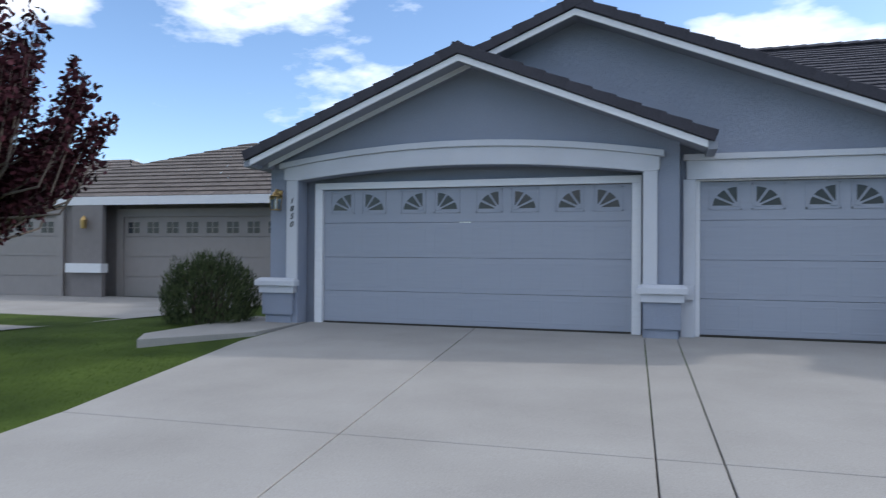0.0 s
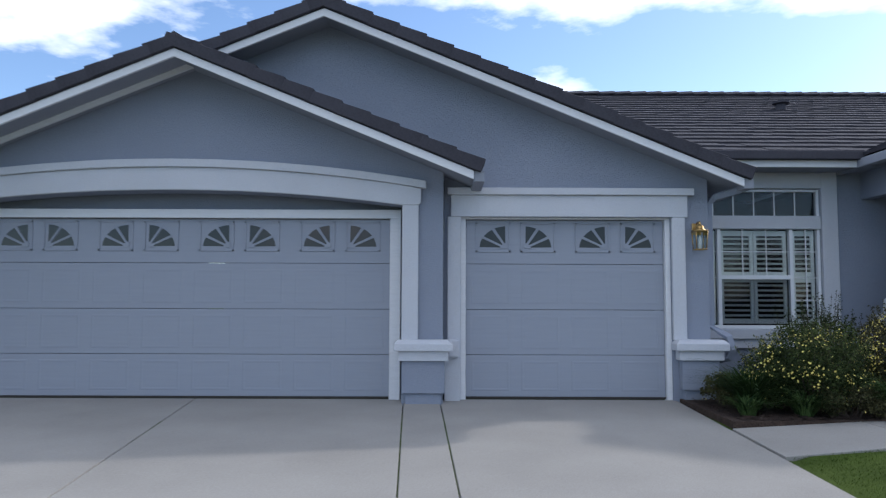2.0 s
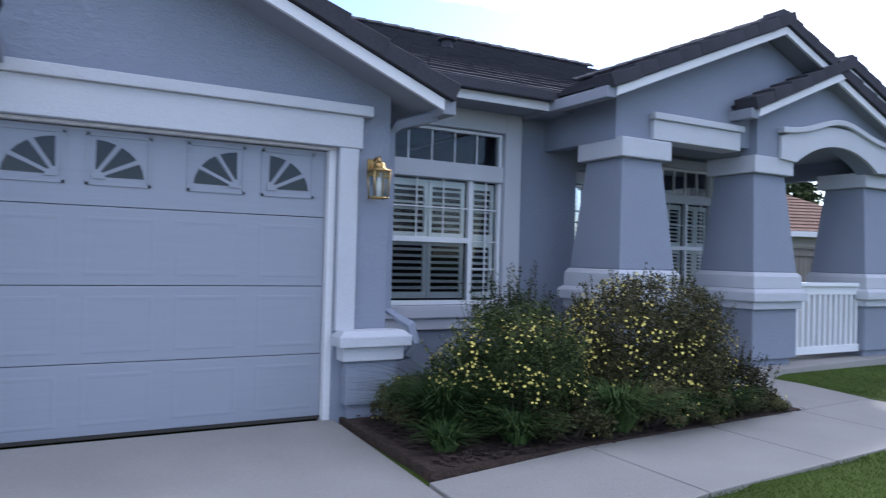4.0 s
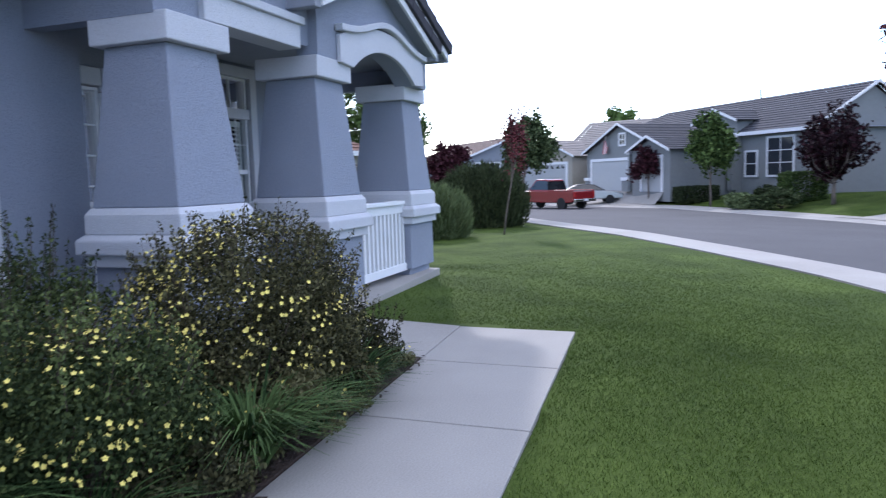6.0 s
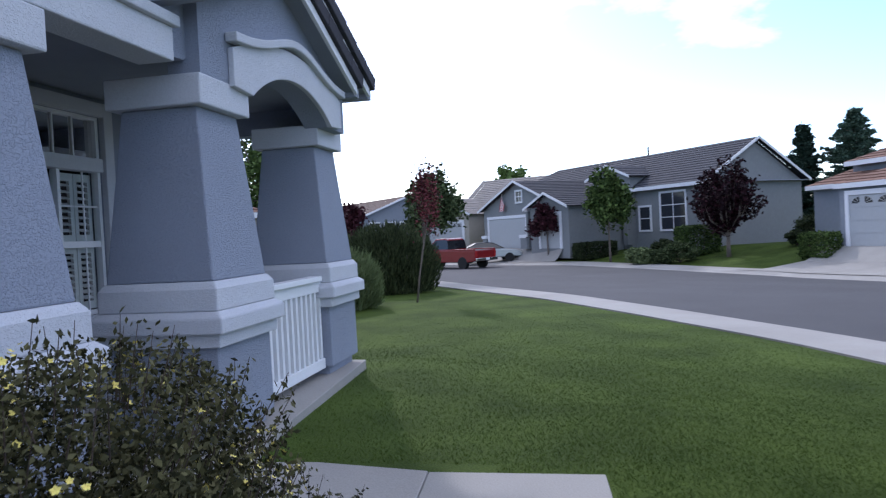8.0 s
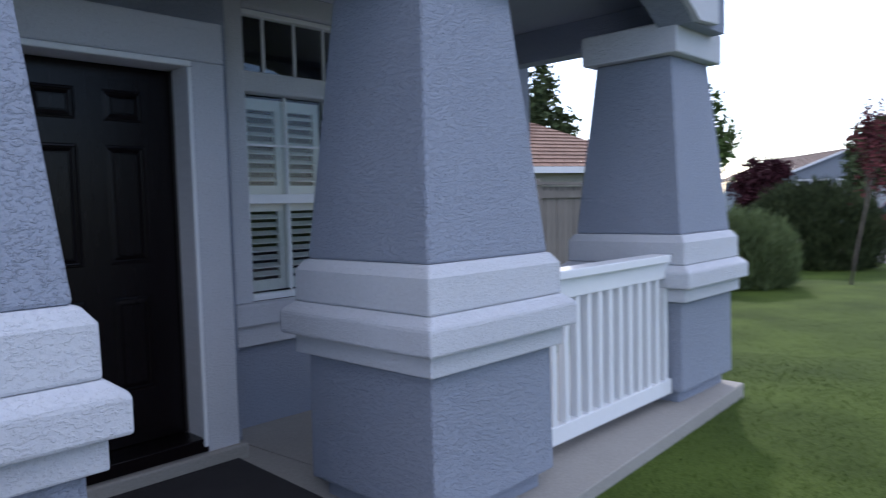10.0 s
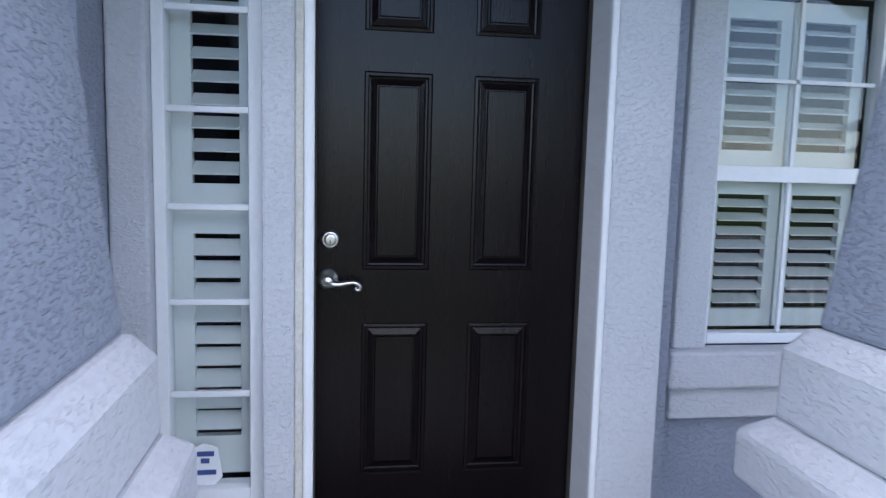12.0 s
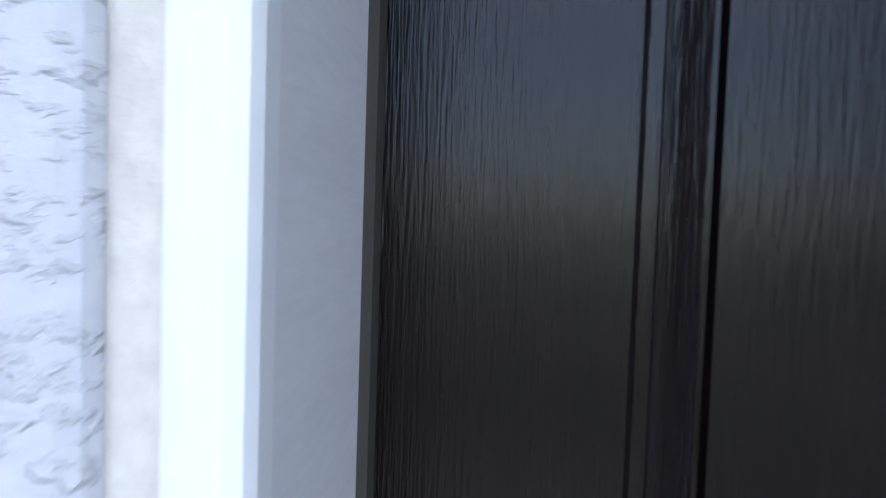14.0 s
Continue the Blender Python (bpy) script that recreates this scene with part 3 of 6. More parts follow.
# ---------------------------------------------------------------- garage fronts
# double garage: arched header, legs, pedestals
bm = bmesh.new()
lo, hi = arc(-0.30, 5.03, 2.265, 0.17, 24), arc(-0.56, 5.28, 2.46, 0.24, 24)
extrude_xz(bm, [(-0.53, 2.29), (-0.53, 2.46)] + hi[1:-1] + [(5.25, 2.46), (5.25, 2.29), (5.22, 2.27), (5.03, 2.265)] + lo[::-1][1:-1] + [(-0.30, 2.265), (-0.49, 2.27)], 11.63, 11.688)
header = thing("garage_surround", (0, 0, 0), "white stucco arched surround of the double garage", "door surround", kind="structure")
part("arched_header", bm, TRIM, header, bevel=0.008)
bm = bmesh.new()
lo, hi = arc(-0.60, 5.31, 2.455, 0.245, 24), arc(-0.60, 5.31, 2.545, 0.25, 24)
extrude_xz(bm, lo + hi[::-1], 11.595, 11.687)
part("cap_moulding", bm, TRIM, header, bevel=0.01)
for x0, x1 in ((-0.49, -0.30), (5.03, 5.22)):
    bm = bmesh.new()
    box(bm, x0, x1, 11.645, 11.688, 0.7, 2.27)
    part("leg", bm, TRIM, header, bevel=0.006)


def pedestal(x0, x1, y0, y1, z0, label):
    """Stepped stucco pedestal against a garage pier."""
    ped = thing("pedestal", (0, 0, 0), label, "pedestal", "garage pedestals", kind="structure")
    bm = bmesh.new()
    box(bm, x0 + 0.13, x1 - 0.13, y0 + 0.13, y1, z0 - 0.1, z0 + 0.16)
    part("plinth", bm, STUCCO, ped, bevel=0.006)
    bm = bmesh.new()
    box(bm, x0 + 0.09, x1 - 0.09, y0 + 0.09, y1, z0 + 0.16, 0.47)
    part("body", bm, STUCCO, ped, bevel=0.008)
    bm = bmesh.new()
    box(bm, x0 + 0.05, x1 - 0.05, y0 + 0.05, y1, 0.47, 0.585)
    part("lower_band", bm, TRIM, ped, bevel=0.006)
    bm = bmesh.new()
    rings(bm, [[(a, b, z) for a, b in ((x0 + i, y0 + i), (x1 - i, y0 + i), (x1 - i, y1), (x0 + i, y1))] for i, z in ((0, 0.585), (0, 0.665), (0.05, 0.71))])
    part("ledge", bm, TRIM, ped, bevel=0.006)


pedestal(-0.99, -0.27, 11.52, 11.688, -0.04, "stepped grey stucco pedestal with white ledge at the house number")
pedestal(4.95, 5.62, 11.52, 11.688, -0.06, "stepped grey stucco pedestal with white ledge between the garage doors")
pedestal(8.22, 8.84, 11.72, 11.928, -0.04, "stepped grey stucco pedestal with white ledge by the downspout")
bm = bmesh.new()
box(bm, 5.53, 5.70, 11.78, 11.929, 0.5, 0.70), box(bm, 5.53, 5.71, 11.86, 11.929, -0.1, 0.5)
solid("trim", bm, TRIM, "short white ledge beside the garage pedestal", "trim", bevel=0.006)


def fan_lite(x0, x1, z0, z1, y, flip, parent):
    """One quarter sunburst: a glass pane under a plate with wedge openings."""
    w, h = x1 - x0, z1 - z0
    cx = x1 if not flip else x0
    s = -1 if not flip else 1
    bm = bmesh.new()
    R = 1.0
    for a0, a1 in ((3, 26), (33, 57), (64, 87)):
        pts = [(cx + s * w * r * math.cos(radians(a)), z0 + h * r * math.sin(radians(a))) for r, a in
               [(0.22, a0 + 8), (1, a0), (1, (a0 + a1) / 2), (1, a1), (0.22, a1 - 8)]]
        f = [bm.verts.new((px, y, pz)) for px, pz in pts]
        bm.faces.new(f)
    ob = part("pane", bm, GARAGE_PANE, parent, "dark tinted sunburst glass")
    ob.visible_shadow = False
    bm = bmesh.new()
    m = 0.045
    xs0, xs1 = x0 - m, x1 + m
    for b in ((xs0, xs1, z0 - m, z0 - m + 0.02), (xs0, xs1, z1 + m - 0.02, z1 + m), (xs0, xs0 + 0.02, z0 - m, z1 + m), (xs1 - 0.02, xs1, z0 - m, z1 + m)):
        box(bm, b[0], b[1], y - 0.006, y + 0.003, b[2], b[3])
    part("lite_frame", bm, DOORPAINT, parent)
    bm = bmesh.new()
    for a in (29.5, 60.5):
        c, sn = math.cos(radians(a)), math.sin(radians(a))
        p0, p1 = (cx + s * w * 0.15 * c, z0 + h * 0.15 * sn), (cx + s * w * 1.0 * c, z0 + h * 1.0 * sn)
        d = Vector((p1[0] - p0[0], p1[1] - p0[1])).normalized() * 0.011
        extrude_xz(bm, [(p0[0] - d.y, p0[1] + d.x), (p1[0] - d.y, p1[1] + d.x), (p1[0] + d.y, p1[1] - d.x), (p0[0] + d.y, p0[1] - d.x)], y - 0.008, y + 0.002)
    lathe_pts = [(cx + s * w * 0.24 * math.cos(radians(a)), z0 + h * 0.24 * math.sin(radians(a))) for a in range(0, 91, 15)]
    extrude_xz(bm, [(cx, z0)] + lathe_pts, y - 0.007, y + 0.002)
    part("sunburst_bar", bm, DOORPAINT, parent)


GARAGE_PANE = material("dark_reflecting_pane", (0.02, 0.022, 0.026), 0.06, vary=0.2, bump=0, spec=0.38)


def garage_door(x0, x1, y, lites, label):
    door = thing("garage_door", (0, 0, 0), label, "garage door", "garage doors")
    cuts = (0.012, 0.51, 1.05, 1.60, 2.135)
    panels = len(lites)
    for k in range(4):
        bm = bmesh.new()
        box(bm, x0 + 0.004, x1 - 0.004, y, y + 0.04, cuts[k] + 0.002, cuts[k + 1] - 0.003)
        sec = part("door_section", bm, DOORPAINT, door, bevel=0.004)
        if k < 3:
            bm = bmesh.new()
            w = (x1 - x0) / panels
            for i in range(panels):
                a, b = x0 + i * w + 0.07, x0 + (i + 1) * w - 0.07
                z0, z1 = cuts[k] + 0.07, cuts[k + 1] - 0.07
                rings(bm, [[(q[0], yy, q[1]) for q in ((a + d, z0 + d), (b - d, z0 + d), (b - d, z1 - d), (a + d, z1 - d))] for d, yy in ((0, y), (0.008, y - 0.0018), (0.022, y - 0.0018), (0.035, y - 0.0003))], cap=False)
            part("pressed_panel", bm, DOORPAINT, sec)
    for i, (a, b, flip) in enumerate(lites):
        fan_lite(a, b, 1.79, 2.06, y - 0.004, flip, door)
    bm = bmesh.new()
    box(bm, x0, x1, y - 0.002, y + 0.03, -0.012, 0.013)
    part("bottom_seal", bm, JOINT, door, "black rubber bottom seal")
    return door


p_ = 4.87 / 8
double_lites = []
for i in range(8):
    c = p_ * (i + 0.5)
    off = 0.03 if i % 2 == 0 else -0.03
    double_lites.append((c - 0.165 + off, c + 0.165 + off, i % 2 == 1))
garage_door(0.0, 4.87, 12.0, double_lites, "wide blue-grey sectional garage door with sunburst windows")
p_ = 2.42 / 4
garage_door(5.78, 8.18, 12.03, [(5.78 + p_ * (i + 0.5) - 0.165 + (0.03 if i % 2 == 0 else -0.03), 5.78 + p_ * (i + 0.5) + 0.165 + (0.03 if i % 2 == 0 else -0.03), i % 2 == 1) for i in range(4)],
            "narrow blue-grey sectional garage door with sunburst windows")
# door frames
for x0, x1, y, name in ((0.0, 4.87, 11.93, "white painted frame round the double garage door"), (5.78, 8.18, 11.96, "white painted frame round the single garage door")):
    fr = thing("door_frame", (0, 0, 0), name, "door frame", kind="structure")
    w = 0.13 if x0 < 1 else 0.06
    for a, b, z0, z1 in ((x0 - w, x0, -0.05, 2.14), (x1, x1 + w, -0.05, 2.14), (x0 - w, x1 + w, 2.14, 2.14 + w * 0.8)):
        bm = bmesh.new()
        box(bm, a, b, y, y + 0.12, z0, z1)
        part("jamb", bm, FASCIA, fr, bevel=0.005)
# single garage surround
ss = thing("garage_surround", (0, 0, 0), "white stucco squared surround of the single garage", "door surround", kind="structure")
for a, b, c, d, z0, z1 in ((5.60, 8.43, 11.87, 11.929, 2.16, 2.42), (5.56, 8.50, 11.83, 11.929, 2.42, 2.505), (8.24, 8.40, 11.88, 11.929, 0.7, 2.16), (5.56, 5.72, 11.88, 11.929, 0.0, 2.16)):
    bm = bmesh.new()
    box(bm, a, b, c, d, z0, z1)
    part("trim_board", bm, TRIM, ss, bevel=0.008)


# ---------------------------------------------------------------- porch columns
def porch_column(cx, cy, label):
    col = thing("porch_column", (cx, cy, 0.05), label, "column", "porch columns", kind="structure")

    def tier(name, spec, mat, bev):
        bm = bmesh.new()
        rings(bm, [square(0, 0, h, z - 0.05) for h, z in spec])
        part(name, bm, mat, col, bevel=bev)
    tier("plinth", [(0.36, 0.05), (0.36, 0.17)], STUCCO, 0.006)
    tier("pedestal", [(0.415, 0.17), (0.41, 0.78)], STUCCO, 0.012)
    tier("lower_band", [(0.455, 0.78), (0.455, 0.875)], TRIM, 0.008)
    tier("ledge", [(0.505, 0.875), (0.505, 0.985), (0.455, 1.025)], TRIM, 0.012)
    tier("base_block", [(0.452, 1.025), (0.45, 1.175), (0.415, 1.225)], TRIM, 0.012)
    tier("shaft", [(0.405, 1.225), (0.29, 2.43)], STUCCO, 0.014)
    tier("cap", [(0.365, 2.43), (0.365, 2.64)], TRIM, 0.012)
    return col


porch_column(11.87, 12.56, "tapered blue-grey stucco porch column on a white-banded pedestal")
porch_column(14.0, 12.56, "tapered blue-grey stucco porch column on a white-banded pedestal")
porch_column(16.48, 12.67, "tapered blue-grey stucco porch column on a white-banded pedestal")
bm = bmesh.new()
box(bm, 12.0, 13.42, 12.24, 12.50, 2.66, 2.88)
hd = thing("porch_beam", (0, 0, 0), "white stucco beam between two porch columns", "beam", kind="structure")
part("beam", bm, TRIM, hd, bevel=0.01)
bm = bmesh.new()
box(bm, 11.98, 13.45, 12.20, 12.3, 2.88, 2.955)
part("cap_moulding", bm, TRIM, hd, bevel=0.01)
ar = thing("porch_arch", (0, 0, 0), "white stucco arched band over the porch opening", "arch", kind="structure")
bm = bmesh.new()
lo, hi = arc(14.36, 16.12, 2.60, 0.27, 20), arc(14.06, 16.42, 2.90, 0.22, 20)
extrude_xz(bm, [(14.06, 2.62)] + hi + [(16.42, 2.62), (16.12, 2.60)] + lo[::-1], 12.15, 12.199)
part("arched_band", bm, TRIM, ar, bevel=0.008)
bm = bmesh.new()
wav = lambda x: 2.93 + 0.22 * math.exp(-((x - 15.24) / 0.66) ** 2)
xsw = [14.03 + 2.42 * k / 30 for k in range(31)]
extrude_xz(bm, [(x, wav(x)) for x in xsw] + [(x, wav(x) + 0.07) for x in xsw[::-1]], 12.10, 12.198)
part("cap_moulding", bm, TRIM, ar, bevel=0.01)

# porch rail between the columns
rail = thing("porch_railing", (15.1, 12.36, 0.05), "white painted wooden porch railing with square balusters", "railing")
bm = bmesh.new()
box(bm, -0.59, 0.88, -0.07, 0.07, 1.0, 1.05)
part("top_cap", bm, VINYL, rail, bevel=0.006)
bm = bmesh.new()
box(bm, -0.67, 0.95, -0.028, 0.028, 0.89, 1.0)
part("top_rail", bm, VINYL, rail, bevel=0.005)
bm = bmesh.new()
box(bm, -0.682, 0.962, -0.03, 0.03, 0.11, 0.21)
part("bottom_rail", bm, VINYL, rail, bevel=0.005)
bm = bmesh.new()
box(bm, -0.022, 0.022, -0.022, 0.022, 0.21, 0.89)
BAL = mesh_of("baluster", bm, VINYL)
for k in range(14):
    piece("baluster", BAL, rail, pose(-0.62 + k * 0.117, 0, 0))


# ---------------------------------------------------------------- windows
def louvres(parent, x0, x1, z0, z1, y, rows, tilt=20, stile=0.045, foot=0.07):
    """A shutter leaf: stiles, rails and tilted slats."""
    leaf_bm = bmesh.new()
    for a, b, c, d in ((x0, x0 + stile, z0, z1), (x1 - stile, x1, z0, z1), (x0 + stile, x1 - stile, z0, z0 + foot), (x0 + stile, x1 - stile, z1 - 0.07, z1)):
        box(leaf_bm, a, b, y, y + 0.03, c, d)
    leaf = part("shutter_leaf", leaf_bm, LOUVRE, parent, "white louvred shutter")
    bm = bmesh.new()
    w = x1 - x0 - 2 * stile
    rings(bm, [[(-w / 2, -0.032, -0.002), (w / 2, -0.032, -0.002), (w / 2, 0.032, 0.003), (-w / 2, 0.032, 0.003)], [(-w / 2, -0.032, 0.003), (w / 2, -0.032, 0.003), (w / 2, 0.032, 0.008), (-w / 2, 0.032, 0.008)]])
    me = mesh_of("slat", bm, LOUVRE)
    step = (z1 - z0 - foot - 0.09) / rows
    for k in range(rows):
        piece("slat", me, leaf, pose((x0 + x1) / 2, y + 0.015, z0 + foot + 0.01 + step * (k + 0.5), tilt))
    return leaf


def bars(parent, name, items, y0, y1, mat=None, bev=0.003, label=""):
    for a, b, c, d in items:
        bm = bmesh.new()
        box(bm, a, b, y0, y1, c, d)
        part(name, bm, mat or VINYL, parent, label, bevel=bev)


def pane(parent, x0, x1, z0, z1, y):
    bm = bmesh.new()
    bm.faces.new([bm.verts.new(p) for p in ((x0, y, z0), (x1, y, z0), (x1, y, z1), (x0, y, z1))])
    ob = part("pane", bm, GLASS, parent)
    ob.visible_shadow = False


def casing(parent, x0, x1, z0, z1, w, y0, y1, sill=True):
    bars(parent, "casing", ((x0 - w, x0, z0, z1 + w), (x1, x1 + w, z0, z1 + w), (x0, x1, z1, z1 + w)), y0, y1, TRIM, 0.008)
    if sill:
        bars(parent, "window_sill", ((x0 - w - 0.03, x1 + w + 0.03, z0 - 0.14, z0),), y0 - 0.05, y1, TRIM, 0.012)
        bars(parent, "apron", ((x0 - w, x1 + w, z0 - 0.27, z0 - 0.14),), y0 - 0.0, y1, TRIM, 0.008)


# the tall front window: transom of six lites over a sash with side lites
w1 = thing("window_1", (0, 0, 0), "white vinyl front window with transom and white shutters", "window", kind="structure")
X0, X1 = 9.05, 10.90
casing(w1, X0, X1, 0.77, 2.77, 0.23, 13.49, 13.55)
bars(w1, "window_frame", ((X0, X0 + 0.04, 0.77, 2.77), (X1 - 0.04, X1, 0.77, 2.77), (X0 + 0.04, X1 - 0.04, 2.73, 2.77), (X0 + 0.04, X1 - 0.04, 0.77, 0.82)), 13.56, 13.63)
bars(w1, "transom_bar", ((X0, X1, 2.19, 2.38),), 13.52, 13.64, TRIM, 0.01)
bars(w1, "muntin", [(X0 + 0.04 + k * 0.295 - 0.008, X0 + 0.04 + k * 0.295 + 0.008, 2.38, 2.73) for k in range(1, 6)], 13.585, 13.60)
bars(w1, "mullion", ((9.43, 9.48, 0.82, 2.19), (10.46, 10.51, 0.82, 2.19)), 13.56, 13.63)
bars(w1, "meeting_rail", ((9.48, 10.46, 1.47, 1.53),), 13.565, 13.635)
bars(w1, "muntin", [(x - 0.007, x + 0.007, 1.53, 2.19) for x in (9.80, 10.14)] + [(9.48, 10.46, 1.86, 1.874), (10.51, 10.86, 1.86, 1.874), (10.51, 10.86, 1.49, 1.504), (10.51, 10.86, 1.17, 1.184), (9.09, 9.43, 1.86, 1.874), (9.09, 9.43, 1.49, 1.504)]
     + [(10.70, 10.714, 0.82, 2.19), (9.25, 9.264, 0.82, 2.19)], 13.59, 13.602, bev=0.0)
pane(w1, X0 + 0.04, X1 - 0.04, 2.38, 2.73, 13.60)
pane(w1, 9.48, 10.46, 0.82, 2.19, 13.605)
pane(w1, 9.09, 9.43, 0.82, 2.19, 13.606)
pane(w1, 10.51, 10.86, 0.82, 2.19, 13.606)
for a, b in ((9.10, 9.42), (9.50, 9.97), (9.98, 10.45), (10.53, 10.85)):
    louvres(w1, a, b, 0.84, 1.50, 13.645, 7)
    louvres(w1, a, b, 1.51, 2.17, 13.645, 7)
SCREEN = glass("grey_insect_screen", (0.70, 0.71, 0.73))
SCREEN.node_tree.nodes["Fresnel"].inputs["IOR"].default_value = 1.02
bm = bmesh.new()
bm.faces.new([bm.verts.new(p) for p in ((9.48, 13.575, 0.82), (10.46, 13.575, 0.82), (10.46, 13.575, 1.47), (9.48, 13.575, 1.47))])
part("insect_screen", bm, SCREEN, w1, "grey insect screen over the lower sash")
# the porch window
w2 = thing("window_2", (0, 0, 0), "white vinyl porch window with transom and white shutters", "window", kind="structure")
casing(w2, 13.995, 15.245, 0.88, 2.72, 0.13, 14.10, 14.16)
bars(w2, "window_frame", ((13.995, 14.035, 0.88, 2.72), (15.205, 15.245, 0.88, 2.72), (14.035, 15.205, 2.69, 2.72), (14.035, 15.205, 0.88, 0.92)), 14.17, 14.24)
bars(w2, "transom_bar", ((13.995, 15.245, 2.20, 2.33),), 14.13, 14.25, TRIM, 0.01)
bars(w2, "muntin", [(x - 0.008, x + 0.008, 2.33, 2.69) for x in (14.195, 14.435, 14.675, 14.925)], 14.19, 14.205)
bars(w2, "mullion", ((14.665, 14.705, 0.92, 2.20),), 14.17, 14.24)
bars(w2, "meeting_rail", ((14.035, 15.205, 1.50, 1.56),), 14.175, 14.245)
bars(w2, "muntin", [(14.035, 15.205, 1.87, 1.884)] + [(x - 0.007, x + 0.007, 0.92, 2.20) for x in (14.345, 15.025)], 14.195, 14.207, bev=0.0)
pane(w2, 14.035, 15.205, 2.33, 2.69, 14.21)
pane(w2, 14.035, 15.205, 0.92, 2.20, 14.212)
for a, b in ((14.045, 14.345), (14.355, 14.655), (14.715, 14.965), (14.975, 15.205)):
    louvres(w2, a, b, 0.93, 1.52, 14.255, 8)
    louvres(w2, a, b, 1.55, 2.18, 14.255, 8)

# ---------------------------------------------------------------- front door
fd = thing("door_1", (0, 0, 0), "closed black six-panel front door with nickel lock", "door", kind="structure")
DX0, DX1, DY0, DZ0, DZ1 = 12.57, 13.415, 13.90, 0.25, 2.215
COLS = ((12.715, 12.925), (13.055, 13.262))
ROWSZ = ((1.93, 2.09), (1.20, 1.81), (0.53, 1.03))
bm = bmesh.new()
xsd, zsd = [DX0, *COLS[0], *COLS[1], DX1], [DZ0, *ROWSZ[2], *ROWSZ[1], *ROWSZ[0], DZ1]
holes = {(1, 1), (3, 1), (1, 3), (3, 3), (1, 5), (3, 5)}
for i in range(5):
    for j in range(7):
        a, b, c, d = xsd[i], xsd[i + 1], zsd[j], zsd[j + 1]
        if (i, j) in holes:
            lo_ = [[(q[0], yy, q[1]) for q in ((a + e, c + e), (b - e, c + e), (b - e, d - e), (a + e, d - e))] for e, yy in
                   ((0, DY0), (0.004, DY0 + 0.004), (0.012, DY0 + 0.003), (0.015, DY0 + 0.011), (0.020, DY0 + 0.012), (0.023, DY0 + 0.011), (0.038, DY0 + 0.004), (0.040, DY0 + 0.010), (0.043, DY0 + 0.010), (0.046, DY0 + 0.003))]
            rr = [[bm.verts.new(p) for p in r] for r in lo_]
            for r0, r1 in zip(rr, rr[1:]):
                for k in range(4):
                    bm.faces.new((r0[k], r0[(k + 1) % 4], r1[(k + 1) % 4], r1[k]))
            bm.faces.new(rr[-1])
        else:
            bm.faces.new([bm.verts.new(p) for p in ((a, DY0, c), (b, DY0, c), (b, DY0, d), (a, DY0, d))])
bmesh.ops.remove_doubles(bm, verts=bm.verts, dist=0.0002)
part("door_leaf", bm, BLACKDOOR, fd)
bm = bmesh.new()
box(bm, DX0, DX1, DY0 + 0.02, DY0 + 0.045, DZ0, DZ1)
part("door_back", bm, BLACKDOOR, fd)


def turned_y(bm, c, profile, sides=28):
    rings(bm, [[(c[0] + r * math.cos(2 * math.pi * k / sides), c[1] + d, c[2] + r * math.sin(2 * math.pi * k / sides)) for k in range(sides)] for r, d in profile])


bm = bmesh.new()
turned_y(bm, (12.616, DY0, 1.296), [(0.030, 0.0), (0.030, -0.004), (0.026, -0.022), (0.021, -0.025), (0.0195, -0.0235), (0.0185, -0.026), (0.011, -0.0265), (0.001, -0.0265)])
lock = part("deadbolt", bm, NICKEL, fd, "round satin nickel deadbolt", smooth=True)
bm = bmesh.new()
box(bm, 12.6145, 12.6175, DY0 - 0.028, DY0 - 0.0255, 1.284, 1.296)
part("keyhole", bm, JOINT, lock)
bm = bmesh.new()
turned_y(bm, (12.609, DY0, 1.171), [(0.034, 0.0), (0.034, -0.005), (0.029, -0.012), (0.016, -0.016), (0.014, -0.045), (0.018, -0.052), (0.020, -0.062), (0.014, -0.067), (0.001, -0.068)])
lever = part("lever_rose", bm, NICKEL, fd, "satin nickel lever handle", smooth=True)
bm = bmesh.new()
hp = [(12.613, 1.169), (12.635, 1.163), (12.655, 1.163), (12.675, 1.167), (12.695, 1.169), (12.708, 1.165), (12.716, 1.156), (12.714, 1.147), (12.706, 1.145), (12.701, 1.150), (12.704, 1.155)]
tube(bm, [(x - 0.007, DY0 - 0.058, z) for x, z in hp], [0.012, 0.011, 0.010, 0.009, 0.008, 0.0075, 0.007, 0.0065, 0.006, 0.0055, 0.005], 10)
part("lever", bm, NICKEL, lever, smooth=True)
# jambs, brick mould, threshold
jb = thing("door_frame", (0, 0, 0), "white painted front door frame with stucco casing", "door frame", kind="structure")
bars(jb, "jamb", ((12.545, 12.568, 0.2, 2.24), (13.418, 13.44, 0.2, 2.24), (12.568, 13.418, 2.218, 2.24)), 13.72, 13.95, FASCIA, 0.003)
bars(jb, "stop", ((12.568, 12.574, 0.25, 2.218), (13.411, 13.417, 0.25, 2.218)), 13.875, 13.898, JOINT, 0.0)
bars(jb, "brick_mould", ((12.545, 12.574, 0.2, 2.213), (13.412, 13.435, 0.2, 2.213), (12.558, 13.435, 2.213, 2.245)), 13.69, 13.719, VINYL, 0.008)
bars(jb, "casing", ((12.43, 12.520, 0.14, 2.246), (13.436, 13.625, 0.14, 2.246), (12.43, 13.625, 2.247, 2.46)), 13.70, 13.845, TRIM, 0.01)
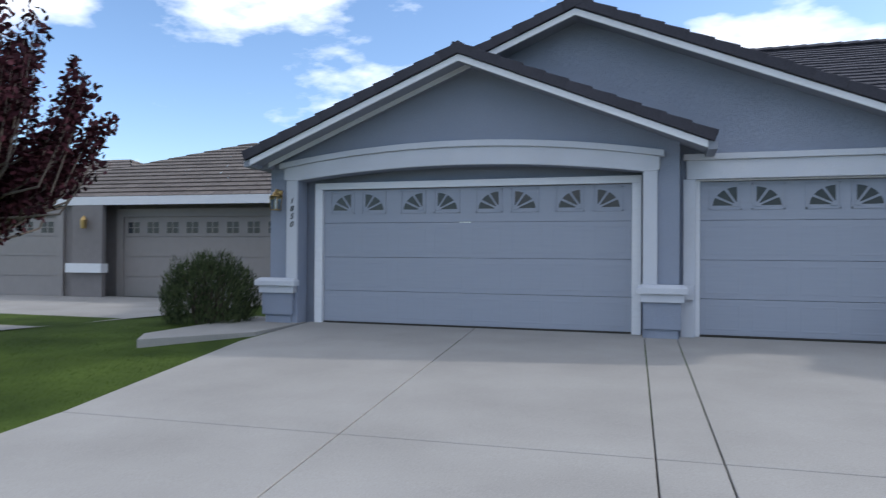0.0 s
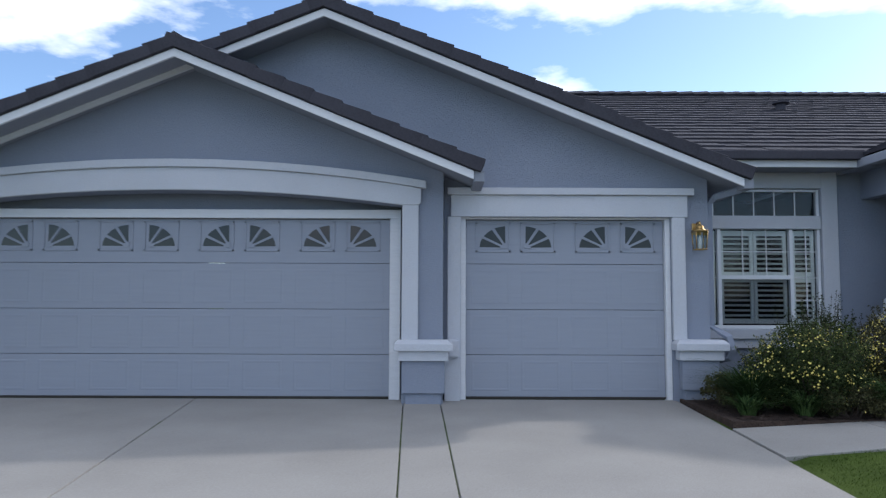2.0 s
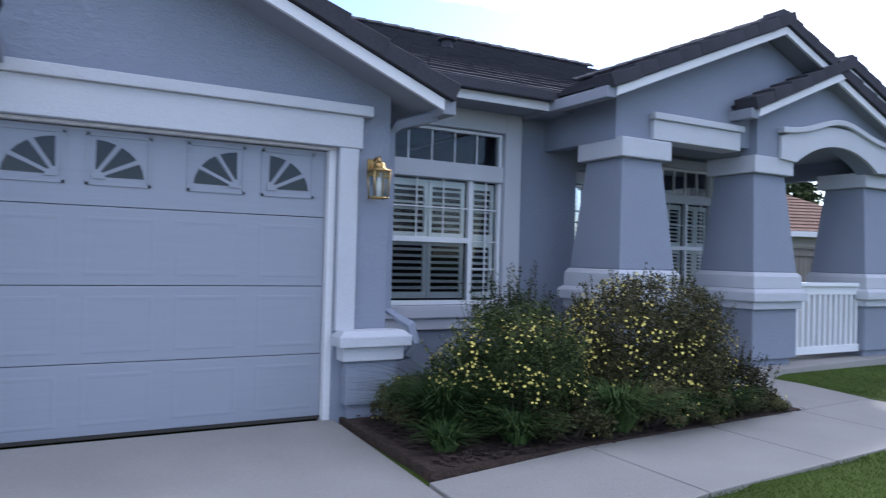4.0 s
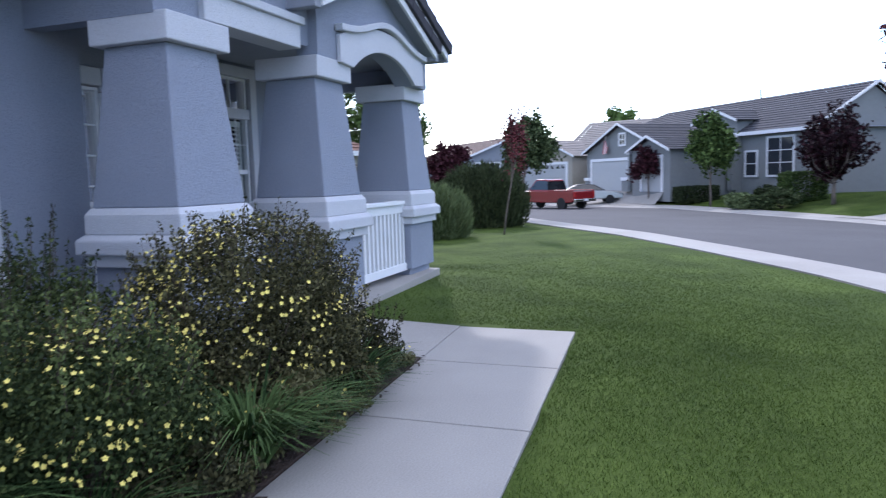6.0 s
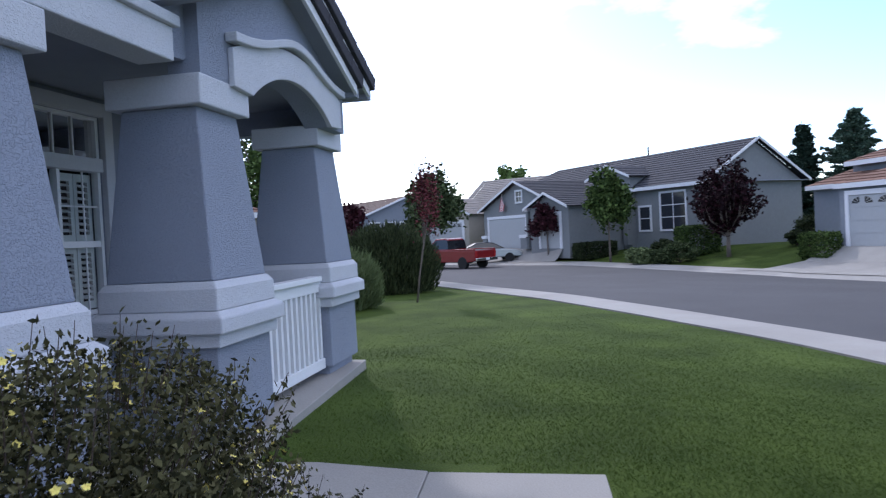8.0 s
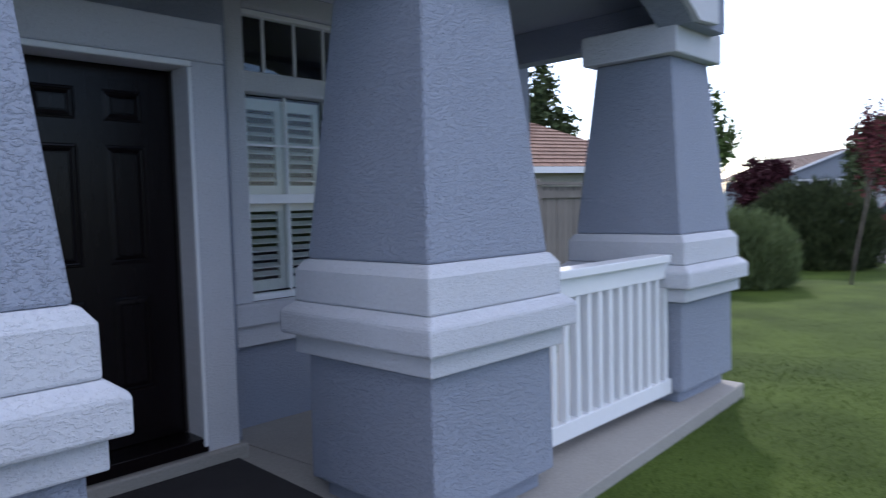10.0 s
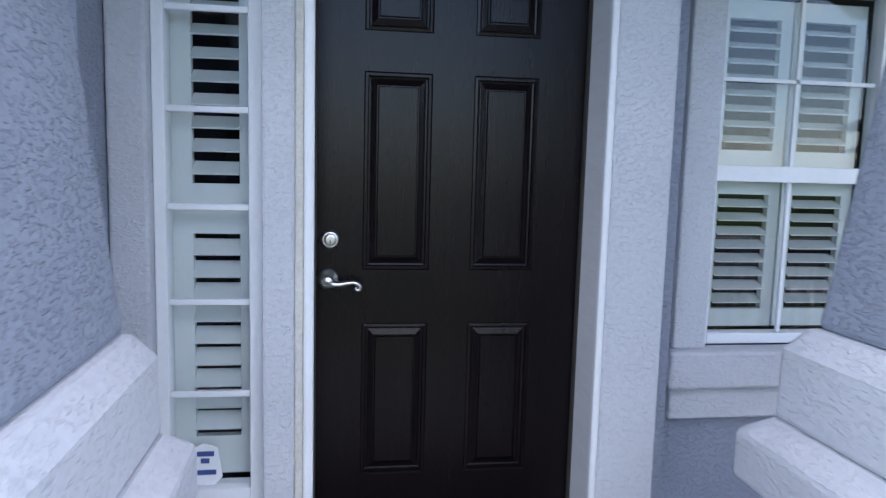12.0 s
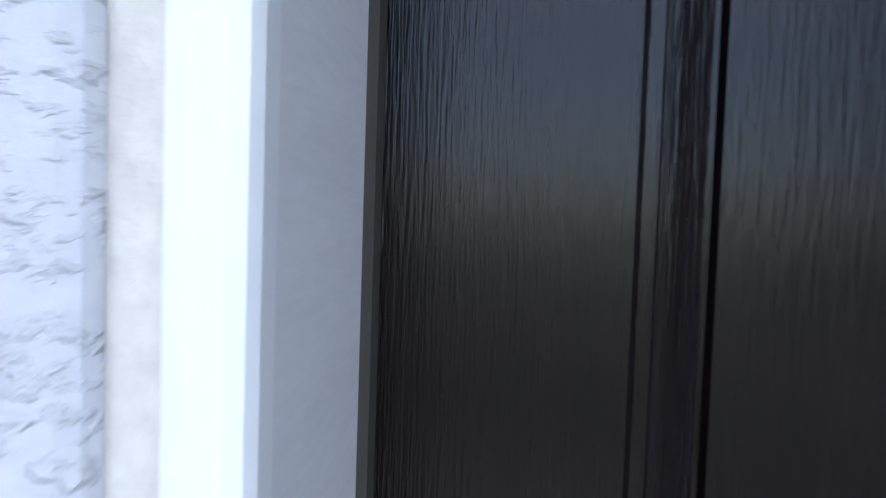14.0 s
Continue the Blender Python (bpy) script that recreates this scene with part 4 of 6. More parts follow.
bars(jb, "casing", ((12.016, 12.122, 0.14, 2.46), (12.122, 12.429, 2.30, 2.46)), 13.74, 13.845, TRIM, 0.01)
bars(jb, "caulk_joint", ((12.520, 12.545, 0.17, 2.246),), 13.708, 13.80, CAULK, 0.004, "weathered beige caulk joint")
bars(jb, "threshold", ((12.05, 13.66, 0.05, 0.17),), 13.665, 13.96, CONCRETE, 0.012)
bars(jb, "sill", ((12.545, 13.44, 0.172, 0.245),), 13.70, 13.96, BLACKDOOR, 0.006, "black door sill")
# sidelight
sl = thing("window_3", (0, 0, 0), "narrow sidelight beside the front door with louvred shutter", "window", kind="structure")
bars(sl, "window_frame", ((12.123, 12.157, 0.50, 2.29), (12.385, 12.4295, 0.50, 2.29), (12.157, 12.385, 2.26, 2.29), (12.157, 12.385, 0.50, 0.55)), 13.79, 13.87, VINYL, 0.004)
bars(sl, "kick_panel", ((12.123, 12.4295, 0.2, 0.50),), 13.80, 13.86, TRIM, 0.004)
bars(sl, "muntin", [(12.157, 12.385, z - 0.009, z + 0.009) for z in (0.84, 1.117, 1.395, 1.672, 1.95)], 13.80, 13.815, VINYL, 0.003)
pane(sl, 12.157, 12.385, 0.55, 2.26, 13.83)
louvres(sl, 12.15, 12.41, 0.56, 1.38, 13.885, 9, tilt=38, stile=0.062, foot=0.12)
louvres(sl, 12.15, 12.41, 1.39, 2.22, 13.885, 10, tilt=30, stile=0.062)
bm = bmesh.new()
extrude_xz(bm, [(12.215, 0.60), (12.222, 0.67), (12.245, 0.68), (12.275, 0.67), (12.285, 0.60), (12.262, 0.575), (12.238, 0.575)], 13.822, 13.8285)
badge = thing("security_sticker", (12.25, 13.825, 0.62), "white shield-shaped security sticker on the sidelight glass", "sticker")
ob = part("shield", bm, VINYL, badge)
ob.matrix_basis = Matrix.Diagonal((1.4, 1, 1.3, 1)) @ Matrix.Translation((-12.25, -13.825, -0.635))
bm = bmesh.new()
for z, a, b in ((0.657, 12.23, 12.268), (0.640, 12.24, 12.258), (0.612, 12.226, 12.272)):
    box(bm, a, b, 13.8205, 13.8219, z - 0.006, z + 0.006)
ob = part("lettering_bar", bm, material("blue_ink", (0.05, 0.08, 0.25), 0.5), badge)
ob.matrix_basis = Matrix.Diagonal((1.4, 1, 1.3, 1)) @ Matrix.Translation((-12.25, -13.825, -0.635))
# door mat
bm = bmesh.new()
box(bm, -0.53, 0.53, -0.45, 0.45, 0, 0.014)
mat_t = tagged(soften(new("door_mat", mesh_of("door_mat", bm, DARKMAT)), 0.005), "flat charcoal door mat on the porch slab", "door mat")
mat_t.matrix_basis = pose(13.05, 13.24, 0.0875, 0, 0, -2)


# ---------------------------------------------------------------- lamps, downspout, house number
def wall_lantern(x, y, z, label):
    """Brass coach lantern: back plate, arm, roof with finial, glass cage, candle tube."""
    lan = thing("wall_lantern", (x, y, z), label, "wall lamp", "coach lanterns")
    bm = bmesh.new()
    box(bm, -0.055, 0.055, -0.02, 0, -0.02, 0.12)
    part("back_plate", bm, BRASS, lan, bevel=0.006)
    bm = bmesh.new()
    tube(bm, [(0, 0, 0.09), (0, -0.05, 0.13), (0, -0.11, 0.12), (0, -0.12, 0.08)], 0.009, 8)
    part("arm", bm, BRASS, lan, smooth=True)
    bm = bmesh.new()
    lathe(bm, (0, -0.12, 0), [(0.075, 0.02), (0.06, 0.04), (0.05, 0.045), (0.052, 0.07), (0.03, 0.09), (0.015, 0.095), (0.018, 0.11), (0.004, 0.14)], 12)
    part("hood", bm, BRASS, lan, "polished brass hood", smooth=True)
    def cage_bar(p, q, r):
        bm = bmesh.new()
        tube(bm, [p, q], r, 6)
        part("cage_bar", bm, BRASS, lan, smooth=True)
    for sx_ in (-1, 1):
        for sy_ in (-1, 1):
            cage_bar((0.07 * sx_, -0.12 + 0.07 * sy_, 0.02), (0.058 * sx_, -0.12 + 0.058 * sy_, -0.20), 0.006)
    for z_, h in ((0.02, 0.072), (-0.20, 0.062)):
        for a, b in (((-h, -h), (h, -h)), ((h, -h), (h, h)), ((h, h), (-h, h)), ((-h, h), (-h, -h))):
            cage_bar((a[0], a[1] - 0.12, z_), (b[0], b[1] - 0.12, z_), 0.007)
    bm = bmesh.new()
    rings(bm, [square(0, -0.12, 0.058, -0.20), square(0, -0.12, 0.069, 0.02)], cap=False)
    ob = part("glass", bm, GLASS, lan)
    ob.visible_shadow = False
    bm = bmesh.new()
    lathe(bm, (0, -0.12, -0.19), [(0.018, 0), (0.018, 0.1), (0.014, 0.13), (0.004, 0.16)], 10)
    part("candle_tube", bm, VINYL, lan, "white candle tube", smooth=True)


wall_lantern(-0.64, 11.688, 2.0, "polished brass and glass coach lantern by the house number")
wall_lantern(8.545, 11.928, 1.97, "polished brass and glass coach lantern beside the downspout")

dsp = thing("downspout", (0, 0, 0), "grey painted rectangular downspout at the garage corner", "downspout", kind="structure")


def spout(path, w=0.075, d=0.05):
    bm = bmesh.new()
    loops = []
    for i, p in enumerate(path):
        p = Vector(p)
        t = (Vector(path[min(i + 1, len(path) - 1)]) - Vector(path[max(i - 1, 0)])).normalized()
        side = Vector((0.25, -1, 0)).normalized()
        side = (side - t * side.dot(t)).normalized()
        o = t.cross(side)
        loops.append([p + o * a * w / 2 + side * b * d / 2 for a, b in ((-1, -1), (1, -1), (1, 1), (-1, 1))])
    rings(bm, loops)
    return bm


DSX, DSY = 8.735, 12.02
part("spout", spout([(9.02, 11.62, 2.52), (9.0, 11.70, 2.47), (8.80, 11.97, 2.42), (DSX, DSY, 2.34), (DSX, DSY, 0.86), (8.86, 11.80, 0.74), (8.89, 11.77, 0.60), (8.86, 11.82, 0.50), (DSX + 0.01, DSY, 0.42), (DSX + 0.01, DSY, -0.05)]), STUCCO, dsp, bevel=0.006)
NUM = material("black_number_enamel", (0.015, 0.015, 0.017), 0.4, bump=0)
hn = thing("house_number", (-0.395, 11.64, 1.7), "black metal house number on the white garage leg", "house number")
for ch, z in zip("1850", (1.955, 1.83, 1.705, 1.58)):
    cu = bpy.data.curves.new("digit", "FONT")
    cu.body, cu.size, cu.extrude, cu.align_x, cu.shear = ch, 0.125, 0.006, "CENTER", 0.25
    cu.materials.append(NUM)
    tmp = new("digit_curve", cu)
    me = bpy.data.meshes.new_from_object(tmp.evaluated_get(bpy.context.evaluated_depsgraph_get()))
    bpy.data.objects.remove(tmp)
    ob = new("digit", me)
    ob.parent = hn
    ob.matrix_basis = pose(0, -0.0025, z - 1.7 - 0.05, 90, 0, 0)

# ---------------------------------------------------------------- plants
rng = np.random.default_rng(7)


def leaf_mat(name, a, b, rough=0.75):
    return material(name, a, rough, vary=0.3, scale=3.0, fine=11.0, bump=0, tint=b, spread=0.9, spec=0.12)


BARK = material("grey_brown_bark", (0.16, 0.13, 0.11), 0.95, vary=0.3, scale=9, fine=50, bump=0.8, depth=0.01, stretch=(1, 1, 0.3))
TWIG = material("dark_twigs", (0.07, 0.05, 0.04), 0.95, vary=0.3)
SHRUB = leaf_mat("dark_shrub_leaf", (0.034, 0.036, 0.016), (0.092, 0.086, 0.038))
SHRUBGREEN = leaf_mat("green_shrub_leaf", (0.030, 0.046, 0.016), (0.085, 0.108, 0.036))
STRAP = leaf_mat("strap_leaf", (0.028, 0.060, 0.018), (0.07, 0.11, 0.035))
PETAL = material("pale_yellow_petal", (0.74, 0.62, 0.15), 0.6, vary=0.2, bump=0, spread=0.5)
PLUM = leaf_mat("plum_leaf", (0.016, 0.006, 0.009), (0.046, 0.014, 0.019))
YOUNGPLUM = leaf_mat("red_plum_leaf", (0.060, 0.016, 0.020), (0.165, 0.046, 0.050))
GREEN = leaf_mat("fresh_green_leaf", (0.036, 0.066, 0.018), (0.092, 0.136, 0.040))
JUNIPER = leaf_mat("grey_green_shrub_leaf", (0.045, 0.065, 0.025), (0.11, 0.14, 0.06))
DARKSHRUB = leaf_mat("dark_olive_leaf", (0.024, 0.036, 0.016), (0.060, 0.074, 0.032))
PINE = leaf_mat("blue_green_needle", (0.024, 0.046, 0.032), (0.060, 0.095, 0.066))
MEADOW = leaf_mat("mid_green_leaf", (0.035, 0.062, 0.016), (0.085, 0.125, 0.034))


def leaf_quads(cen, size, up=0.3, aspect=1.8):
    """Pointed leaves about the given centres."""
    n = len(cen)
    a = rng.normal(size=(n, 3))
    a[:, 2] += up
    a /= np.linalg.norm(a, axis=1)[:, None]
    b = np.cross(a, rng.normal(size=(n, 3)))
    b /= np.linalg.norm(b, axis=1)[:, None] + 1e-9
    s = size * rng.uniform(0.6, 1.35, (n, 1))
    l, w = a * s * aspect / 2, b * s / 2
    if size < 0.03:
        v = np.stack([cen - l, cen + w - l * 0.1, cen + l, cen - w - l * 0.1], 1).reshape(-1, 3)
        return v.tolist(), np.arange(4 * n).reshape(-1, 4).tolist()
    dip = np.cross(a, b) * s * 0.12
    v = np.stack([cen - l, cen + w * 0.85 - l * 0.45 + dip, cen + w * 0.8 + l * 0.35 + dip, cen + l, cen - w * 0.8 + l * 0.35 + dip, cen - w * 0.85 - l * 0.45 + dip], 1).reshape(-1, 3)
    f = np.arange(6 * n).reshape(-1, 6)
    return v.tolist(), f.tolist()


def clumped(n, clumps, radii, spread, hollow=0.55, low=-1.0):
    """Points gathered in clumps over and inside an ellipsoid, thinner at its heart."""
    c = rng.normal(size=(clumps * 3, 3))
    c /= np.linalg.norm(c, axis=1)[:, None]
    c = c[c[:, 2] > low][:clumps] * rng.uniform(hollow, 1.0, (len(c[c[:, 2] > low][:clumps]), 1))
    pick = c[rng.integers(0, len(c), n)]
    return (pick + rng.normal(size=(n, 3)) * spread) * np.array(radii), c * np.array(radii)


def shrub(x, y, r, ry, h, leaf, n, size, label, category="shrub", flowers=0, group="", kind_clumps=60):
    z = ground_z(x, y) + 0.02
    sh = thing("shrub", (x, y, z), label, category, group)
    pts, cl = clumped(n, kind_clumps, (r, ry, h * 0.55), 0.12, 0.45, -0.75)
    pts = pts[((pts / np.array((r, ry, h * 0.55))) ** 2).sum(1) < 1.15]
    pts[:, 2] += h * 0.48
    pts = pts[pts[:, 2] > 0.02]
    v, f = leaf_quads(pts, size)
    loose("foliage", v, f, leaf, sh, kind="")
    bm = bmesh.new()
    for k in range(16):
        c = cl[rng.integers(0, len(cl))]
        tip = Vector((c[0] * 1.03, c[1] * 1.03, c[2] + h * 0.52))
        tube(bm, [(rng.uniform(-.06, .06), rng.uniform(-.06, .06), 0), (tip.x * 0.45, tip.y * 0.45, tip.z * 0.55), tip], [0.012, 0.008, 0.003], 5)
    part("branch", bm, TWIG, sh)
    if flowers:
        verts, faces = [], []
        fp, _ = clumped(flowers * 3, 110, (r, ry, h * 0.56), 0.10, 0.88, -0.5)
        fp = fp[((fp / np.array((r, ry, h * 0.56))) ** 2).sum(1) < 1.12]
        fp = fp[: flowers]
        fp[:, 2] += h * 0.48
        for p in fp:
            if p[2] < 0.08:
                continue
            nrm = Vector((p[0], p[1], p[2] - h * 0.35 + 0.15)).normalized() + Vector(rng.normal(size=3) * 0.35)
            nrm.normalize()
            u = nrm.orthogonal().normalized()
            w = nrm.cross(u)
            rr = rng.uniform(0.0085, 0.0145)
            b = len(verts)
            verts.append(tuple(Vector(p) + nrm * 0.002))
            for k in range(10):
                a = 2 * math.pi * k / 10
                rad = rr if k % 2 == 0 else rr * 0.66
                verts.append(tuple(Vector(p) + (u * math.cos(a) + w * math.sin(a)) * rad + nrm * (0.006 if k % 2 == 0 else 0.003)))
            faces += [(b, b + 1 + k, b + 1 + (k + 1) % 10) for k in range(10)]
        loose("blossom", verts, faces, PETAL, sh, kind="stuff", label="small pale yellow five-petalled flowers")
    return sh


def strap(bend, rise, width=0.0075):
    """One arching strap leaf of unit reach."""
    bm = bmesh.new()
    rows = []
    for t in (0, 0.2, 0.4, 0.6, 0.8, 1.0):
        w = width * (1 - t ** 2.2) + 0.0012
        x, z = t ** bend, rise * (1.65 * t - 0.95 * t * t)
        rows.append([bm.verts.new((x, -w, z)), bm.verts.new((x, 0, z - w * 0.5)), bm.verts.new((x, w, z))])
    for a, b in zip(rows, rows[1:]):
        for i in (0, 1):
            bm.faces.new((a[i], a[i + 1], b[i + 1], b[i]))
    return mesh_of("strap_leaf", bm, STRAP, smooth=True)


STRAPS = [strap(bend, rise) for bend in (1.2, 1.4, 1.7) for rise in (0.8, 1.0, 1.2)]


def strap_clump(x, y, r, h, n, label):
    z = ground_z(x, y) + 0.05
    cl = thing("grass_clump", (x, y, z), label, "ornamental grass", "strap-leaf clumps by the walk")
    verts, faces = [], []
    for k in range(n - 90):
        a, L = rng.uniform(0, 2 * math.pi), rng.uniform(0.7, 1.1)
        rr, hh = r * rng.uniform(0.25, 1.05), h * rng.uniform(0.6, 1.05)
        base = Vector((math.cos(a) * 0.08 * rng.uniform(0, 1), math.sin(a) * 0.08 * rng.uniform(0, 1), 0))
        side = Vector((-math.sin(a), math.cos(a), 0))
        b = len(verts)
        for t in (0, 0.35, 0.7, 1.0):
            p = base + Vector((math.cos(a) * rr * t ** 1.4, math.sin(a) * rr * t ** 1.4, hh * (1.65 * t - 0.95 * t * t)))
            wd = 0.007 * (1 - t) + 0.001
            verts += [tuple(p - side * wd), tuple(p + side * wd)]
        faces += [(b + i, b + i + 1, b + i + 3, b + i + 2) for i in (0, 2, 4)]
    loose("strap_leaf", verts, faces, STRAP, cl, kind="stuff")
    for k in range(90):
        a, s = rng.uniform(0, 360), rng.uniform(0.55, 1.05)
        m = pose(rng.uniform(-0.05, 0.05), rng.uniform(-0.05, 0.05), 0, 0, 0, a) @ Matrix.Diagonal((r * s, 1.0, h * s, 1.0))
        piece("strap_leaf", STRAPS[int(rng.integers(0, len(STRAPS)))], cl, m)
    return cl


def tree(x, y, trunk, crown, leaf, n, size, label, radius=0.05, clumps=70, spread=0.13, lean=(0, 0), group="", limbs=14, low=-0.8):
    """crown: its middle's height, half-width and half-height."""
    z = ground_z(x, y) - 0.05
    zc, rw, rh = crown
    tr_ = thing("tree", (x, y, z), label, "tree", group)
    bm = bmesh.new()
    top = Vector((lean[0], lean[1], zc + rh * 0.55))
    spine = [Vector((0, 0, 0)), Vector((lean[0] * 0.15 + 0.02, lean[1] * 0.15, trunk * 0.5)), Vector((lean[0] * 0.4, lean[1] * 0.4 + 0.02, trunk)), Vector((lean[0] * 0.7, lean[1] * 0.7, (trunk + top.z) / 2)), top]
    tube(bm, spine, [radius * 1.35, radius, radius * 0.85, radius * 0.5, radius * 0.12], 9)
    part("trunk", bm, BARK, tr_, smooth=True)
    pts, cl = clumped(n, clumps, (rw, rw, rh), spread, 0.35, low)
    taper = np.clip(1.15 - 0.35 * (pts[:, 2:] / rh + 1) / 2, 0.6, 1.2)
    pts[:, :2] *= taper
    pts += np.array([lean[0] * 0.7, lean[1] * 0.7, zc])
    bm = bmesh.new()
    for k in range(limbs):
        c = cl[rng.integers(0, len(cl))]
        tip = Vector((c[0] + lean[0] * 0.7, c[1] + lean[1] * 0.7, c[2] + zc))
        t0 = rng.uniform(0.0, 0.7)
        st = spine[2].lerp(spine[4], t0)
        mid = st.lerp(tip, 0.5) + Vector((0, 0, 0.12))
        tube(bm, [st, mid, tip], [radius * 0.35, radius * 0.22, radius * 0.06], 5)
    part("limb", bm, BARK, tr_)
    v, f = leaf_quads(pts, size, 0.1)
    loose("crown", v, f, leaf, tr_, kind="")
    return tr_


def wand_tree(x, y, trunk, h, r, shoots, per, size, leaf, label, radius, lean=(0, 0)):
    """A short trunk that breaks into many upright shoots, with leaves set along each of them."""
    tr_ = thing("tree", (x, y, ground_z(x, y) - 0.03), label, "tree")
    fork = Vector((lean[0], lean[1], trunk))
    bm = bmesh.new()
    tube(bm, [(0, 0, 0), (lean[0] * 0.45, lean[1] * 0.45, trunk * 0.5), fork, fork + Vector((lean[0] * 0.1, lean[1] * 0.1, (h - trunk) * 0.55))], [radius * 1.25, radius, radius * 0.85, radius * 0.3], 9)
    part("trunk", bm, BARK, tr_, smooth=True)
    bm = bmesh.new()
    pts = []
    for k in range(shoots):
        a, q = rng.uniform(0, 2 * math.pi), math.sqrt(rng.uniform(0.02, 1.0))
        base = fork + Vector((0, 0, rng.uniform(-0.1, 0.45) * (h - trunk) * (1 - 0.6 * q)))
        top = h * (1.0 - 0.42 * q ** 1.6) * rng.uniform(0.78, 1.05)
        tip = Vector((fork.x + r * q * math.cos(a), fork.y + r * q * math.sin(a), max(top, base.z + 0.3)))
        mid = base.lerp(tip, 0.5) + Vector((r * 0.22 * q * math.cos(a), r * 0.22 * q * math.sin(a), -0.08 * (h - trunk)))
        tube(bm, [base, mid, tip], [radius * 0.32, radius * 0.2, 0.003], 5)
        t = rng.uniform(0.12, 1.02, per)[:, None]
        b_, m_, e_ = (np.array(p) for p in (base, mid, tip))
        pts.append((1 - t) ** 2 * b_ + 2 * t * (1 - t) * m_ + t * t * e_ + rng.normal(size=(per, 3)) * size * 0.9)
    part("limb", bm, BARK, tr_)
    v, f = leaf_quads(np.concatenate(pts), size, 0.2, 1.7)
    loose("crown", v, f, leaf, tr_, kind="")
    return tr_


def hedge(x, y, lx, ly, h, rz, leaf, n, label):
    """A clipped box of small leaves over a frame of twigs."""
    hg = thing("hedge", pose(x, y, ground_z(x, y), 0, 0, rz), label, "hedge")
    half = np.array((lx / 2, ly / 2, h / 2))
    pts = rng.uniform(-1, 1, (n, 3))
    face = rng.integers(0, 3, n)
    pts[np.arange(n), face] = np.sign(pts[np.arange(n), face]) * rng.uniform(0.86, 1.0, n)
    pts *= (1 - 0.09 * (np.sort(np.abs(pts), 1)[:, 1] ** 4))[:, None]
    pts = pts * half + rng.normal(size=(n, 3)) * 0.035 + np.array((0, 0, h / 2 + 0.03))
    v, f = leaf_quads(pts, 0.06, 0.2)
    loose("foliage", v, f, leaf, hg, kind="")
    bm = bmesh.new()
    for k in range(12):
        tip = Vector((rng.uniform(-0.45, 0.45) * lx, rng.uniform(-0.4, 0.4) * ly, h * 0.9))
        tube(bm, [(tip.x * 0.7, tip.y * 0.3, 0), (tip.x * 0.9, tip.y * 0.6, h * 0.5), tip], [0.03, 0.02, 0.008], 5)
    part("branch", bm, TWIG, hg)
    return hg


def broom_shrub(x, y, r, h, leaf, n, label, fine=1.0):
    """Many fine upright shoots fanning from the ground to a rounded outline."""
    sh = thing("shrub", (x, y, ground_z(x, y)), label, "shrub")
    th, ph = rng.uniform(0, 2 * np.pi, n), np.arccos(rng.uniform(-0.62, 1.0, n))
    bump = 1 + 0.10 * np.sin(5 * th + 1.0) * np.sin(3 * ph) + 0.07 * np.sin(11 * th) * np.sin(7 * ph)
    rad = bump * rng.uniform(0.62, 1.0, n)
    tip = np.stack([np.sin(ph) * np.cos(th) * r * rad, np.sin(ph) * np.sin(th) * r * rad, h * 0.36 + np.cos(ph) * h * 0.64 * rad], 1)
    aim = np.stack([tip[:, 0] * 0.55, tip[:, 1] * 0.55, np.full(n, h * 0.75)], 1) + rng.normal(size=(n, 3)) * 0.25
    aim /= np.linalg.norm(aim, axis=1)[:, None]
    ln = rng.uniform(0.12, 0.30, n)[:, None] * fine
    side = np.cross(aim, rng.normal(size=(n, 3)))
    side /= np.linalg.norm(side, axis=1)[:, None]
    tip[:, 2] = np.maximum(tip[:, 2], 0.06)
    v = np.stack([tip - aim * ln * 0.5, tip + side * 0.014 * fine, tip + aim * ln * 0.5, tip - side * 0.014 * fine], 1)
    v[:, :, 2] = np.maximum(v[:, :, 2], 0.01)
    loose("foliage", v.reshape(-1, 3).tolist(), np.arange(4 * n).reshape(-1, 4).tolist(), leaf, sh, kind="")
    bm = bmesh.new()
    for k in range(40):
        a, q = rng.uniform(0, 6.28), rng.uniform(0.2, 0.8)
        tube(bm, [(0.2 * math.cos(a), 0.2 * math.sin(a), 0), (r * q * 0.6 * math.cos(a), r * q * 0.6 * math.sin(a), h * 0.45), (r * q * math.cos(a), r * q * math.sin(a), h * (0.95 - 0.4 * q))], [0.02, 0.013, 0.004], 5)
    part("branch", bm, TWIG, sh)
    return sh


